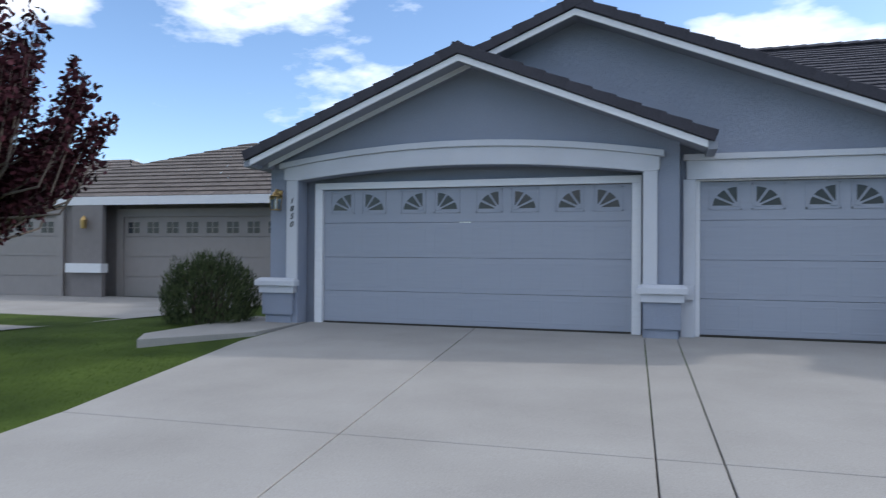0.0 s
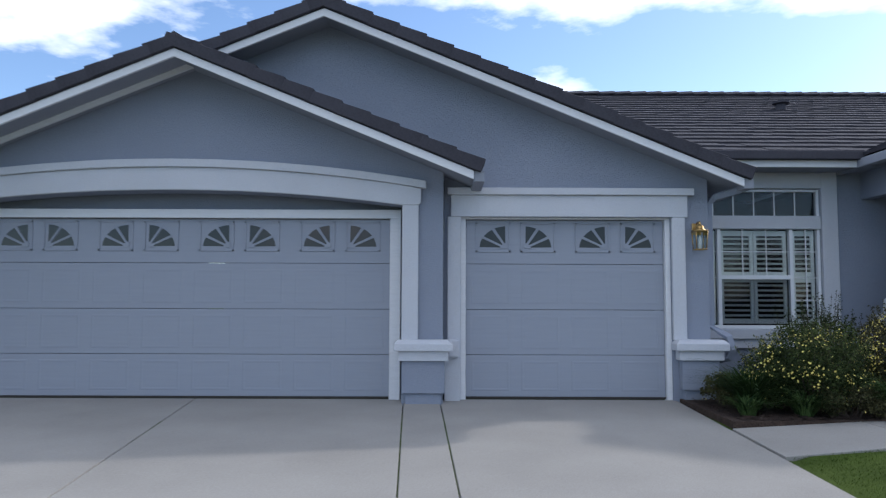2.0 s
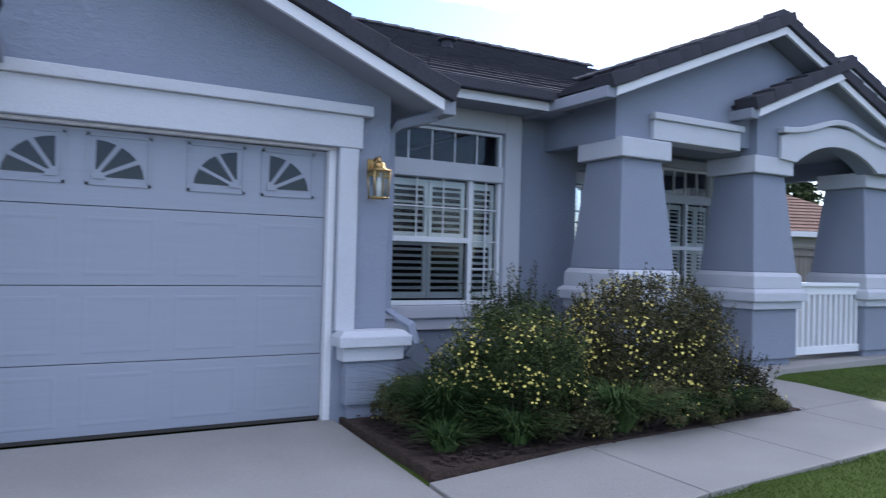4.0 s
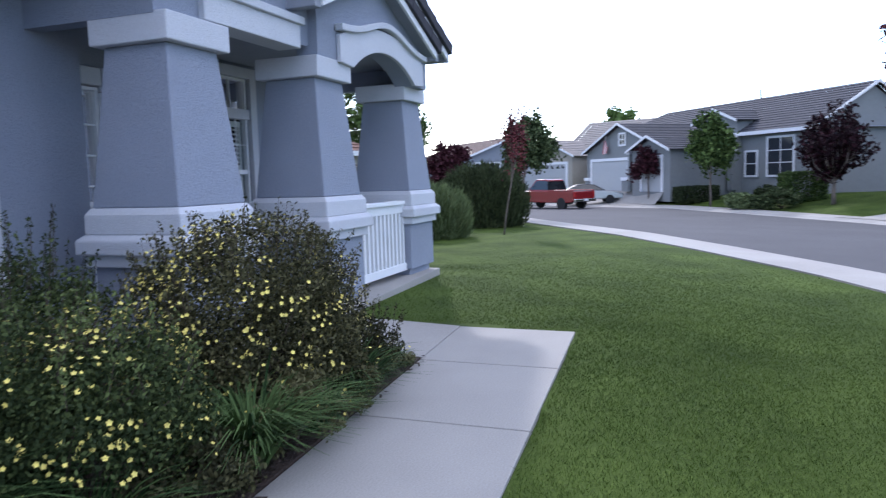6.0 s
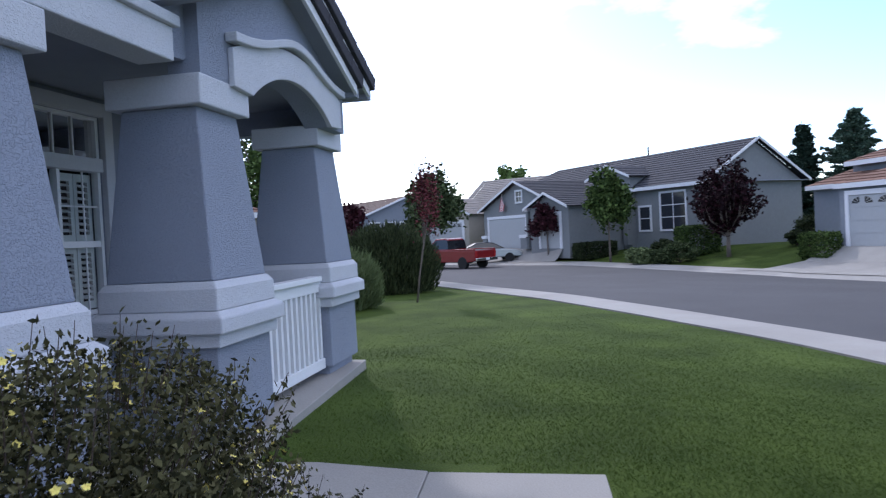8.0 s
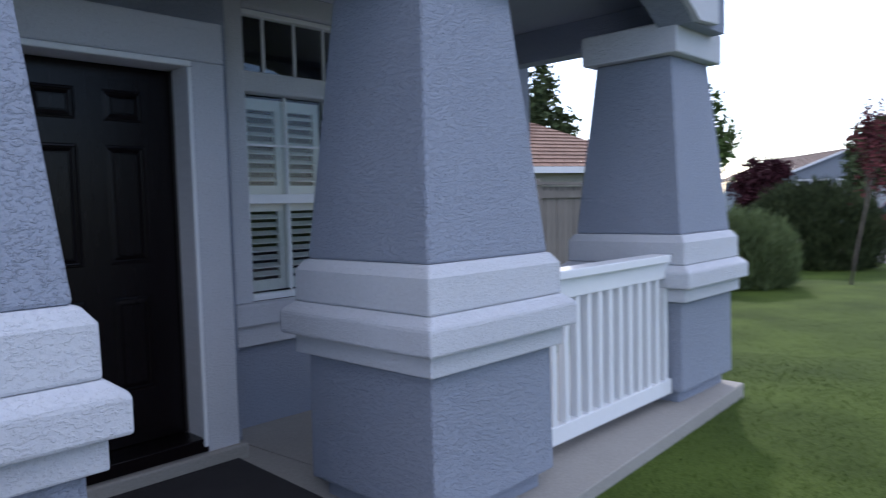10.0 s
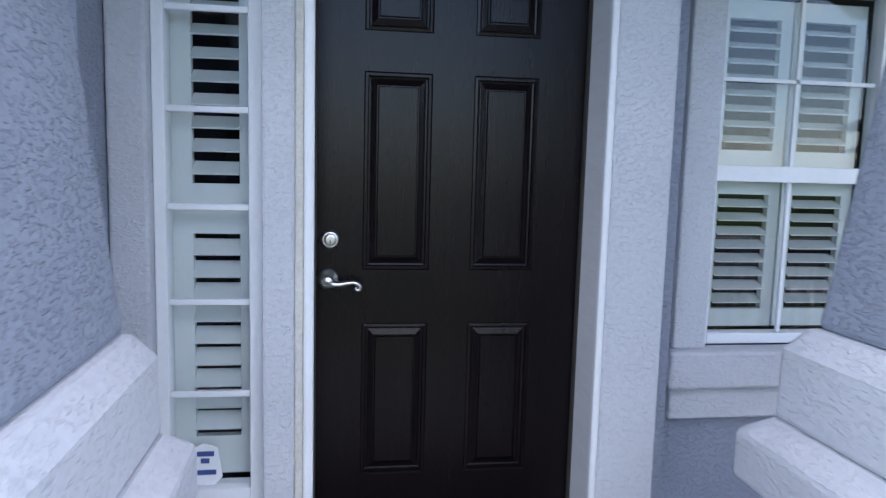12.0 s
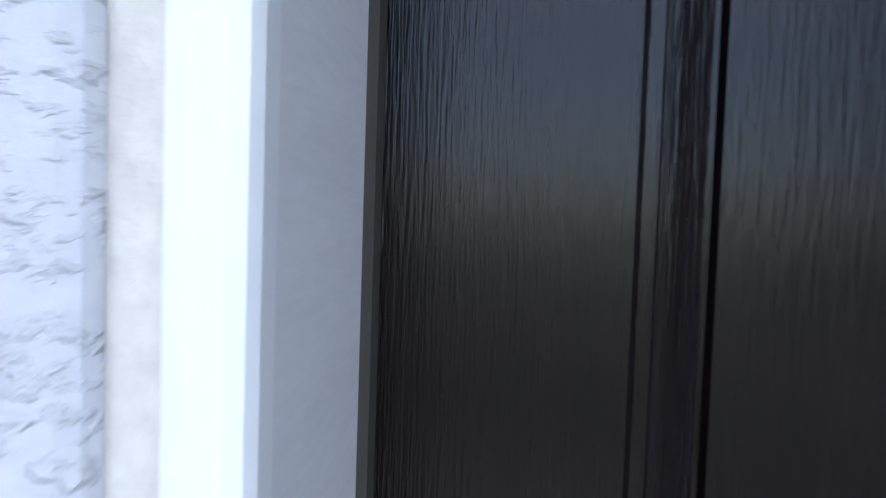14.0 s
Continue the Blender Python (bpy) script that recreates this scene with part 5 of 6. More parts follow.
def conifer(x, y, h, r, label):
    """A spire of whorled boughs, each a spray of needles, with gaps between the tiers."""
    co = thing("tree", (x, y, ground_z(x, y)), label, "tree")
    bm = bmesh.new()
    tube(bm, [(0, 0, 0), (0.03, 0, h * 0.5), (0, 0.02, h)], [0.16, 0.09, 0.015], 8)
    part("trunk", bm, BARK, co, smooth=True)
    bm = bmesh.new()
    pts = []
    z = h * 0.1
    while z < h * 0.97:
        reach = r * (1 - z / h) ** 0.8 * rng.uniform(0.75, 1.1) + 0.12
        for k in range(10):
            a, q = rng.uniform(0, 6.28), reach * rng.uniform(0.6, 1.1)
            end = Vector((q * math.cos(a), q * math.sin(a), z + q * rng.uniform(0.05, 0.3)))
            tube(bm, [(0, 0, z), (end.x * 0.5, end.y * 0.5, z - 0.04), end], [0.035, 0.02, 0.006], 4)
            m = int(26 + 40 * q)
            t = rng.uniform(0.15, 1.05, m)[:, None]
            spray = np.array((0, 0, z)) + (np.array(end) - np.array((0, 0, z))) * t + rng.normal(size=(m, 3)) * np.array((0.12, 0.12, 0.09)) * (1.25 - t)
            pts.append(spray)
        z += 0.26 + 0.10 * rng.uniform()
    part("bough", bm, BARK, co)
    v, f = leaf_quads(np.concatenate(pts), 0.12, 0.25, 3.0)
    loose("crown", v, f, PINE, co, kind="")
    return co


def sprigs(sh, r, ry, h, n, leaf, reach=0.22):
    """Thin leafy shoots that stand out of a shrub's outline."""
    bm = bmesh.new()
    pts = []
    for k in range(n):
        a, q = rng.uniform(0, 2 * math.pi), math.sqrt(rng.uniform(0, 1))
        z0 = h * (0.48 + 0.5 * math.sqrt(max(0.0, 1 - q * q)))
        base = Vector((r * q * 0.95 * math.cos(a), ry * q * 0.95 * math.sin(a), z0 - 0.08))
        tip = base + Vector((0.10 * q * math.cos(a) + rng.normal() * 0.03, 0.10 * q * math.sin(a) + rng.normal() * 0.03, 0.08 + rng.uniform(0.3, 1.0) * reach))
        tube(bm, [base, tip], [0.0025, 0.001], 4)
        t = rng.uniform(0.1, 1.0, 26)[:, None]
        pts.append(np.array(base) + (np.array(tip) - np.array(base)) * t + rng.normal(size=(26, 3)) * 0.010)
    tagged(part("shoot", bm, TWIG, sh), kind="stuff")
    v, f = leaf_quads(np.concatenate(pts), 0.012, 0.3, 2.2)
    loose("shoot_leaves", v, f, leaf, sh)


bed = "flowering shrubs by the walk"
left_shrub = shrub(9.42, 11.12, 0.66, 0.60, 0.90, SHRUBGREEN, 30000, 0.0135, "green flowering shrub with small pale yellow blossoms in the mulch bed", flowers=760, group=bed)
sprigs(left_shrub, 0.66, 0.60, 0.90, 70, SHRUBGREEN, 0.14)
right_shrub = shrub(10.90, 11.18, 0.84, 0.66, 1.18, SHRUB, 52000, 0.0135, "large brownish flowering shrub with pale yellow blossoms beside the walk", flowers=1300, group=bed, kind_clumps=110)
sprigs(right_shrub, 0.84, 0.66, 1.18, 130, SHRUB, 0.20)
back_shrub = shrub(10.15, 12.15, 0.55, 0.55, 1.05, SHRUBGREEN, 14000, 0.016, "dark green shrub growing under the front window", flowers=14)
sprigs(back_shrub, 0.55, 0.55, 1.05, 60, SHRUBGREEN, 0.34)
corner_shrub = shrub(11.66, 10.86, 0.36, 0.30, 0.46, SHRUB, 5000, 0.015, "low straggling shrub at the corner of the walk", flowers=16)
sprigs(corner_shrub, 0.36, 0.30, 0.46, 40, SHRUB, 0.22)
for x, y, r, h, n in ((8.80, 11.1, 0.72, 0.62, 640), (10.10, 10.66, 0.62, 0.50, 520), (11.2, 10.66, 0.48, 0.36, 320), (9.15, 10.68, 0.46, 0.34, 280), (10.66, 10.62, 0.42, 0.32, 240), (8.60, 10.72, 0.34, 0.28, 180)):
    strap_clump(x, y, r, h, n, "clump of long arching green strap leaves at the walk edge")
for x, y, r, h in ((9.62, 10.62, 0.36, 0.34), (10.45, 10.66, 0.36, 0.40), (11.0, 10.70, 0.34, 0.38), (11.95, 10.78, 0.24, 0.22), (8.70, 11.55, 0.26, 0.42), (9.95, 11.55, 0.45, 0.8), (11.4, 10.72, 0.30, 0.30), (12.1, 10.95, 0.22, 0.2)):
    shrub(x, y, r, r * 0.85, h, SHRUB, 4200, 0.015, "low leafy plant filling the edge of the mulch bed", flowers=12, group="low plants along the walk", kind_clumps=30)
broom_shrub(-1.85, 11.55, 0.80, 1.18, DARKSHRUB, 9000, "rounded green shrub of upright shoots at the garage corner", 0.55)
wand_tree(-4.85, 9.6, 1.3, 5.5, 2.15, 130, 170, 0.07, PLUM, "dark plum-leaved ornamental tree on the lawn", 0.09)
wand_tree(13.15, 6.72, 0.55, 3.9, 0.58, 30, 150, 0.031, YOUNGPLUM, "young plum-leaved street tree tied to a stake", 0.022, (-0.05, 0.17))
stake_at = Vector((13.32, 6.78, ground_z(13.32, 6.78)))
bm = bmesh.new()
tube(bm, [stake_at + Vector((0, 0, -0.1)), stake_at + Vector((0.02, 0.30, 1.62))], 0.024, 8)
solid("tree_stake", bm, material("brown_stake_wood", (0.17, 0.075, 0.045), 0.9, vary=0.3, stretch=(1, 1, 0.2)), "leaning brown wooden tree stake in the lawn", "tree stake", kind="")
tree(27.1, 13.95, 1.35, (2.65, 0.42, 1.0), YOUNGPLUM, 1300, 0.045, "slim young tree with sparse red-brown leaves on the lawn", 0.022, 30, 0.2, (0.15, -0.55), limbs=22)
tree(36.5, 15.7, 1.6, (3.0, 1.15, 1.5), JUNIPER, 5200, 0.11, "grey-green street tree behind the big shrub", 0.06, 46, 0.15, (0.1, -0.3), limbs=20)
broom_shrub(31.2, 15.85, 1.72, 2.2, DARKSHRUB, 30000, "big rounded dark green broom-like shrub at the lawn's end")
broom_shrub(25.7, 15.75, 1.3, 1.5, JUNIPER, 18000, "loose grey-green broom-like shrub beside the lawn")
tree(41.5, 24.5, 2.0, (5.0, 2.6, 3.0), GREEN, 9000, 0.13, "broad light green tree beyond the lawn", 0.13, 110, 0.09, limbs=30)
tree(37.5, 29.5, 2.0, (5.2, 2.2, 2.9), JUNIPER, 6000, 0.17, "light green tree behind the fence", 0.12, 50, 0.11)
tree(52.5, 24.4, 1.3, (2.9, 1.6, 1.7), PLUM, 5000, 0.14, "round plum-leaved tree by a far house", 0.1, 50)
tree(55.0, 11.8, 1.3, (2.6, 1.15, 1.1), PLUM, 3600, 0.13, "small plum-leaved lawn tree across the street", 0.055, 36, 0.16)
tree(51.2, 8.1, 1.4, (3.55, 1.25, 1.8), MEADOW, 4600, 0.14, "small green lawn tree across the street", 0.06, 44, 0.15)
wand_tree(47.6, 2.35, 1.2, 5.3, 1.8, 80, 110, 0.12, PLUM, "full plum-leaved tree on the far lawn", 0.1)
conifer(68, -7.2, 8.9, 3.0, "tall spire-topped dark conifer behind the houses")
conifer(65.2, -9.9, 9.3, 3.9, "broad blue-green conifer behind the houses")
conifer(71.5, -5.5, 7.0, 2.8, "dark conifer behind the houses")
tree(88, 17, 3, (6.5, 2.4, 2.2), GREEN, 1200, 0.4, "distant tree top above the roofs", 0.2, 40)
for x, y, r, h in ((48.3, 6.7, 0.85, 0.95), (48.0, 5.6, 0.75, 0.8), (47.8, 4.7, 0.95, 1.0)):
    shrub(x, y, r, r, h, JUNIPER, 3600, 0.07, "rounded grey-green shrub on the far lawn", group="far lawn shrubs", kind_clumps=60)
for x, y, r, h in ((52.0, 5.1, 0.7, 0.8), (47.6, -0.9, 0.55, 0.75), (49.3, -2.0, 0.9, 1.5), (46.6, -1.8, 0.6, 0.6)):
    shrub(x, y, r, r, h, DARKSHRUB, 2200, 0.08, "dark rounded shrub by a far house", group="far front-yard shrubs", kind_clumps=40)
hedge(49.8, 3.5, 2.3, 1.3, 1.55, -62, MEADOW, 9000, "clipped boxy green hedge beside a far window")
hedge(53.4, 8.9, 0.95, 2.9, 0.95, -142.7, DARKSHRUB, 9000, "long low clipped hedge before the grey house")
hedge(42.9, -0.6, 1.8, 1.1, 1.1, -155, MEADOW, 6000, "clipped boxy hedge at the far driveway")

# lawn blades where the walk passes close by
P = []
for cx_, cy_, sx_, sy_, n in ((12.0, 8.6, 2.6, 1.6, 120000), (15.5, 9.5, 4.0, 2.6, 170000), (12.5, 7.4, 3.2, 2.0, 120000), (-1.2, 7.2, 2.0, 2.2, 40000)):
    P.append(np.stack([rng.normal(cx_, sx_, n), rng.normal(cy_, sy_, n)], 1))
P = np.concatenate(P)
px, py = P.T
onwalk = (px > 8.3) & (px < 13.50) & (py > 9.36 + (px - 9.6) * 0.068)
onporch = (px > 12.2) & (py > 11.93 + np.clip(px - 13.9, 0, 4) * 0.08)
onporch &= px < 17.05
ondrive = (px > np.interp(-py, [-p[0] for p in LEFT_EDGE], [p[1] for p in LEFT_EDGE]) - 0.01) & (px < 8.33)
onhouse = ((py > 11.4) & (px < 12.3)) | (py > 14) | ((px > 8.3) & (px < 12.4) & (py > 10.45))
onside = (px > -1.6) & (px < 0.5) & (py > 8.95)
keep = ~onhouse & ~onwalk & ~onporch & ~ondrive & ~onside & (beyond(NEAR, px, py) < -0.02) & ~((px > 12.2) & (px < 13.65) & (py > 10.3))
P = P[keep]
n = len(P)
gz_ = turf_z(P[:, 0], P[:, 1], level(P[:, 0], P[:, 1]))
ang, hgt = rng.uniform(0, 2 * np.pi, n), rng.uniform(0.012, 0.030, n)
wid = rng.uniform(0.0015, 0.0032, n)
lean_ = rng.normal(size=(n, 2)) * 0.016
base = np.column_stack([P, gz_ - 0.004])
sd = np.column_stack([np.cos(ang) * wid, np.sin(ang) * wid, np.zeros(n)])
tip = base + np.column_stack([lean_, hgt])
V = np.stack([base - sd, base + sd, tip], 1).reshape(-1, 3)
loose("lawn_blades", V.tolist(), np.arange(3 * n).reshape(-1, 3).tolist(), BLADE, kind="stuff", label="short mown grass blades of the front lawn", category="grass")
# bark chips in the bed
verts, faces = [], []
for k in range(4200):
    cx_, cy_ = rng.uniform(8.4, 12.3), rng.uniform(10.36, 12.2)
    if cy_ < 10.39 + (cx_ - 8.31) * 0.068 - (0.10 if rng.uniform() < 0.12 else 0.0):
        continue
    a, l_, w_ = rng.uniform(0, 6.3), rng.uniform(0.012, 0.04), rng.uniform(0.006, 0.016)
    ca, sa = math.cos(a), math.sin(a)
    b = len(verts)
    z0 = 0.010 + rng.uniform(0, 0.014)
    for u, v in ((-l_, -w_), (l_, -w_), (l_, w_), (-l_, w_)):
        verts.append((cx_ + u * ca - v * sa, cy_ + u * sa + v * ca, z0 + rng.uniform(0, 0.012)))
    faces.append((b, b + 1, b + 2, b + 3))
loose("bark_chips", verts, faces, MULCH, kind="stuff", label="loose bark chips on the planting bed", category="mulch")

# ---------------------------------------------------------------- neighbouring houses
FW = {"grey": material("far_grey_stucco", (0.205, 0.215, 0.22), 0.9, vary=0.08), "cream": material("far_cream_stucco", (0.36, 0.33, 0.28), 0.9, vary=0.08),
      "blue": material("far_blue_stucco", (0.22, 0.24, 0.275), 0.9, vary=0.08), "tan": material("neighbour_tan_stucco", (0.215, 0.195, 0.19), 0.9, vary=0.08)}
FR = {"grey": material("far_charcoal_tile", (0.045, 0.046, 0.056), 0.9, vary=0.2, spread=0.4), "tan": material("far_tan_tile", (0.25, 0.225, 0.205), 0.9, vary=0.2, spread=0.3),
      "brown": material("far_brown_tile", (0.14, 0.095, 0.078), 0.9, vary=0.2, spread=0.3), "red": material("far_red_tile", (0.165, 0.092, 0.066), 0.9, vary=0.25, spread=0.4),
      "taupe": material("neighbour_taupe_tile", (0.155, 0.13, 0.115), 0.9, vary=0.25, spread=0.4)}
TYRE_GREY = material("dark_vent_metal", (0.04, 0.04, 0.045), 0.6)
FDOOR = material("far_white_door", (0.40, 0.41, 0.42), 0.6, vary=0.05)
TANDOOR = material("neighbour_tan_door", (0.27, 0.245, 0.235), 0.6, vary=0.05)
FGLASS = material("far_window_pane", (0.03, 0.034, 0.042), 0.12, vary=0.2, bump=0, spec=0.3)


def block(house, u0, u1, v0, v1, h, wall):
    bm = bmesh.new()
    box(bm, u0, u1, v0, v1, -0.6, h)
    return part("wall", bm, wall, house)


def courses(house, quad, mat, step=0.36, lift=0.05):
    """A tiled slope on the quad (two eave corners, then two ridge corners): overlapping courses of tiles."""
    a, b, c, d = (Vector(p) for p in quad)
    nrm = (b - a).cross(d - a).normalized()
    if nrm.z < 0:
        nrm = -nrm
    run = ((d + c) / 2 - (a + b) / 2).length
    n = max(3, int(run / step))
    verts, faces = [], []
    for k in range(n):
        t0, t1 = k / n, min(1, (k + 1.15) / n)
        p0, p1, q0, q1 = a.lerp(d, t0), b.lerp(c, t0), a.lerp(d, t1), b.lerp(c, t1)
        m = max(1, int((p1 - p0).length / 0.5))
        for i in range(m):
            s0, s1 = i / m, (i + 0.97) / m
            base = len(verts)
            for p in (p0.lerp(p1, s0), p0.lerp(p1, s1)):
                verts.append(tuple(p))
            for p in (p0.lerp(p1, s0) + nrm * lift, p0.lerp(p1, s1) + nrm * lift, q0.lerp(q1, s1) + nrm * 0.012, q0.lerp(q1, s0) + nrm * 0.012):
                verts.append(tuple(p))
            faces += [(base, base + 1, base + 3, base + 2), (base + 2, base + 3, base + 4, base + 5)]
    return loose("roof", verts, faces, mat, house)


def roof_u(house, u0, u1, v0, v1, h, rise, mat, hip0=0.0, hip1=0.0, over=0.4, wall=None):
    """A roof with its ridge along the facade; hips of the given run at either end, else gables."""
    a, b, c, d = u0 - over, u1 + over, v0 - over, v1 + over
    vm, z, zt = (c + d) / 2, h, h + rise
    r0, r1 = a + hip0, b - hip1
    courses(house, [(a, c, z), (b, c, z), (r1, vm, zt), (r0, vm, zt)], mat)
    courses(house, [(b, d, z), (a, d, z), (r0, vm, zt), (r1, vm, zt)], mat)
    for e, r in ((a, r0), (b, r1)):
        courses(house, [(e, d, z), (e, c, z), (r, vm, zt), (r, vm + 0.01, zt)], mat) if abs(e - r) > 0.1 else None
        if abs(e - r) <= 0.1 and wall:
            bm = bmesh.new()
            s = over if e == a else -over
            extrude_yz(bm, [(c + over, z), (d - over, z), (vm, zt - over * rise / (vm - c))], e + s, e + s * 1.4)
            part("gable", bm, wall, house)
            for y_, q in ((c, 1), (d, -1)):
                bm = bmesh.new()
                extrude_yz(bm, [(y_, z - 0.10), (vm, zt - 0.10), (vm, zt + 0.06), (y_, z + 0.06)], e - 0.02, e + 0.02)
                part("rake_board", bm, FASCIA, house)
    bm = bmesh.new()
    box(bm, a, b, c - 0.03, c, z - 0.18, z + 0.03)
    part("fascia", bm, FASCIA, house)
    bm = bmesh.new()
    box(bm, a + 0.02, b - 0.02, c, d, z - 0.05, z - 0.01)
    part("soffit", bm, SOFFIT, house)


def roof_v(house, u0, u1, v0, v1, h, rise, mat, wall, over=0.35):
    """A gable to the street: ridge away from it."""
    a, b, c, d = u0 - over, u1 + over, v0 - over, v1
    um, z, zt = (a + b) / 2, h, h + rise
    courses(house, [(a, d, z), (a, c, z), (um, c, zt), (um, d, zt)], mat)
    courses(house, [(b, c, z), (b, d, z), (um, d, zt), (um, c, zt)], mat)
    bm = bmesh.new()
    k = over * rise / (um - a)
    extrude_xz(bm, [(u0, h), (um, zt - k), (u1, h)], v0, v0 + 0.1)
    part("gable", bm, wall, house)
    for s, e in ((1, a), (-1, b)):
        bm = bmesh.new()
        extrude_xz(bm, [(e, z - 0.10), (um, zt - 0.10), (um, zt + 0.06), (e, z + 0.06)], c - 0.03, c)
        part("rake_board", bm, FASCIA, house)


def far_window(house, u0, u1, z0, z1, v, cols=2, rows=2):
    bm = bmesh.new()
    box(bm, u0, u1, v - 0.02, v + 0.02, z0, z1)
    me = part("window", bm, FGLASS, house)
    bm = bmesh.new()
    for a, b, c, d in ((u0 - 0.12, u0, z0 - 0.12, z1 + 0.12), (u1, u1 + 0.12, z0 - 0.12, z1 + 0.12), (u0, u1, z1, z1 + 0.12), (u0, u1, z0 - 0.12, z0)):
        box(bm, a, b, v - 0.07, v + 0.01, c, d)
    for i in range(1, cols):
        x = u0 + (u1 - u0) * i / cols
        box(bm, x - 0.025, x + 0.025, v - 0.035, v, z0, z1)
    for i in range(1, rows):
        z = z0 + (z1 - z0) * i / rows
        box(bm, u0, u1, v - 0.034, v, z - 0.025, z + 0.025)
    part("window_frame", bm, FASCIA, me)


def far_garage(house, u0, u1, v, h=2.13, door=None, lites=0, fan=False):
    bm = bmesh.new()
    box(bm, u0, u1, v - 0.012, v + 0.02, 0.012, h)
    g = part("garage_door", bm, door or FDOOR, house)
    for k in range(4):
        bm = bmesh.new()
        box(bm, u0 + 0.003, u1 - 0.003, v - 0.03, v - 0.013, k * h / 4 + 0.012, (k + 1) * h / 4 - 0.006)
        part("door_section", bm, door or FDOOR, g)
    bm = bmesh.new()
    for a, b, c, d in ((u0 - 0.2, u0, 0, h + 0.2), (u1, u1 + 0.2, 0, h + 0.2), (u0, u1, h, h + 0.2)):
        box(bm, a, b, v - 0.08, v + 0.01, c, d)
    part("door_trim", bm, FASCIA if door is None else door, g)
    for i in range(lites):
        w = (u1 - u0) / lites
        a, b = u0 + i * w + w * 0.18, u0 + (i + 1) * w - w * 0.18
        bm = bmesh.new()
        if fan:
            cu = b if i % 2 == 0 else a
            s = -1 if i % 2 == 0 else 1
            for a0, a1 in ((4, 27), (33, 57), (63, 86)):
                pts = [(cu + s * (b - a) * r * math.cos(radians(q)), h - 0.36 + 0.28 * r * math.sin(radians(q))) for r, q in ((0.2, a0), (1, a0), (1, a1), (0.2, a1))]
                extrude_xz(bm, pts, v - 0.036, v - 0.031)
        else:
            for p in (0, 1):
                for q in (0, 1):
                    ww = (b - a) / 2
                    box(bm, a + p * ww + 0.02, a + (p + 1) * ww - 0.02, v - 0.036, v - 0.031, h - 0.42 + q * 0.15, h - 0.29 + q * 0.15)
        part("garage_window", bm, FGLASS, g)


# grey house across the street, built leftwards (negative u) from its front corner
HG = FW["grey"]
hb = thing("house", pose(50.4, 2.24, 0.12, 0, 0, -142.7), "grey stucco house with charcoal tile roof and white trim", "house", "houses across the street")
block(hb, -24, -0.9, 0, 8, 3.5, HG), roof_u(hb, -24, -0.9, 0, 8, 3.5, 2.5, FR["grey"], 4.4, 0.0, wall=HG)
block(hb, -10.3, -6.6, -0.4, 4, 4.3, HG), roof_v(hb, -10.3, -6.6, -0.4, 4.2, 4.3, 0.85, FR["grey"], HG)
block(hb, -14, -8.9, -1.4, 0.5, 2.7, HG), roof_u(hb, -14, -8.9, -1.4, 1.4, 2.72, 0.7, FR["grey"])
block(hb, -18.9, -9.2, -4, 4, 2.75, HG), roof_v(hb, -18.9, -9.2, -4, 6, 2.75, 1.95, FR["grey"], HG)
block(hb, -11.5, -7.3, -4.7, 1.5, 2.6, HG), roof_v(hb, -11.5, -7.3, -4.7, 1.0, 2.6, 0.95, FR["grey"], HG)
far_garage(hb, -18.1, -13.1, -4), far_garage(hb, -10.3, -8.2, -4.7)
far_window(hb, -14.2, -13.5, 3.25, 3.95, -4, 2, 2), far_window(hb, -4.35, -2.4, 0.9, 3.05, 0, 2, 3)
far_window(hb, -6.2, -5.3, 0.9, 2.3, 0, 1, 2), far_window(hb, -8.9, -8.1, 3.3, 3.9, -0.4, 2, 1)
for u0, u1, v0, h in ((-10.4, -10.0, -0.75, 3.2), (-7.0, -6.6, -0.75, 3.2), (-12.6, -11.8, -4.85, 0.75), (-11.9, -11.7, -4.8, 2.5), (-19.0, -18.4, -4.15, 0.75)):
    bm = bmesh.new()
    box(bm, u0, u1, v0, v0 + 0.36, 0, h)
    post = part("pier", bm, HG, hb)
    bm = bmesh.new()
    box(bm, u0 - 0.06, u1 + 0.06, v0 - 0.06, v0 + 0.4, h - 0.02, h + 0.2)
    part("pier_cap", bm, FASCIA, post, "white painted pier cap")
bm = bmesh.new()
box(bm, -10.5, -6.5, -0.8, -0.42, 2.35, 2.6)
part("entry_beam", bm, FASCIA, hb, "white entry beam")
bm = bmesh.new()
box(bm, -9.0, -8.0, -0.45, -0.4, 0.05, 2.15)
part("front_door", bm, FDOOR, hb)
bm = bmesh.new()
tube(bm, [(-9.6, 4, 5.7), (-9.6, 4, 6.55)], 0.06, 8)
part("vent_pipe", bm, TYRE_GREY, hb, "dark roof vent pipe")
flag = thing("flag", hb.matrix_basis @ pose(-16.2, -4.25, 2.65, 0, 20, 0), "small red and white striped flag hanging from a house", "flag")
FLAG_R, FLAG_W = material("red_flag_cloth", (0.45, 0.04, 0.05), 0.8), material("white_flag_cloth", (0.7, 0.7, 0.7), 0.8)
for name, mt, sel in (("red_stripe", FLAG_R, 0), ("white_stripe", FLAG_W, 1)):
    for k in range(7):
        if k % 2 == sel:
            bm = bmesh.new()
            extrude_xz(bm, [(k * 0.075, 0.03 * k), (k * 0.075 + 0.075, 0.03 * k + 0.05), (k * 0.075 + 0.075, 0.98 - 0.05 * k), (k * 0.075, 1.03 - 0.05 * k)], -0.01 + 0.012 * math.sin(k), 0.01 + 0.012 * math.sin(k))
            part(name, bm, mt, flag)
bm = bmesh.new()
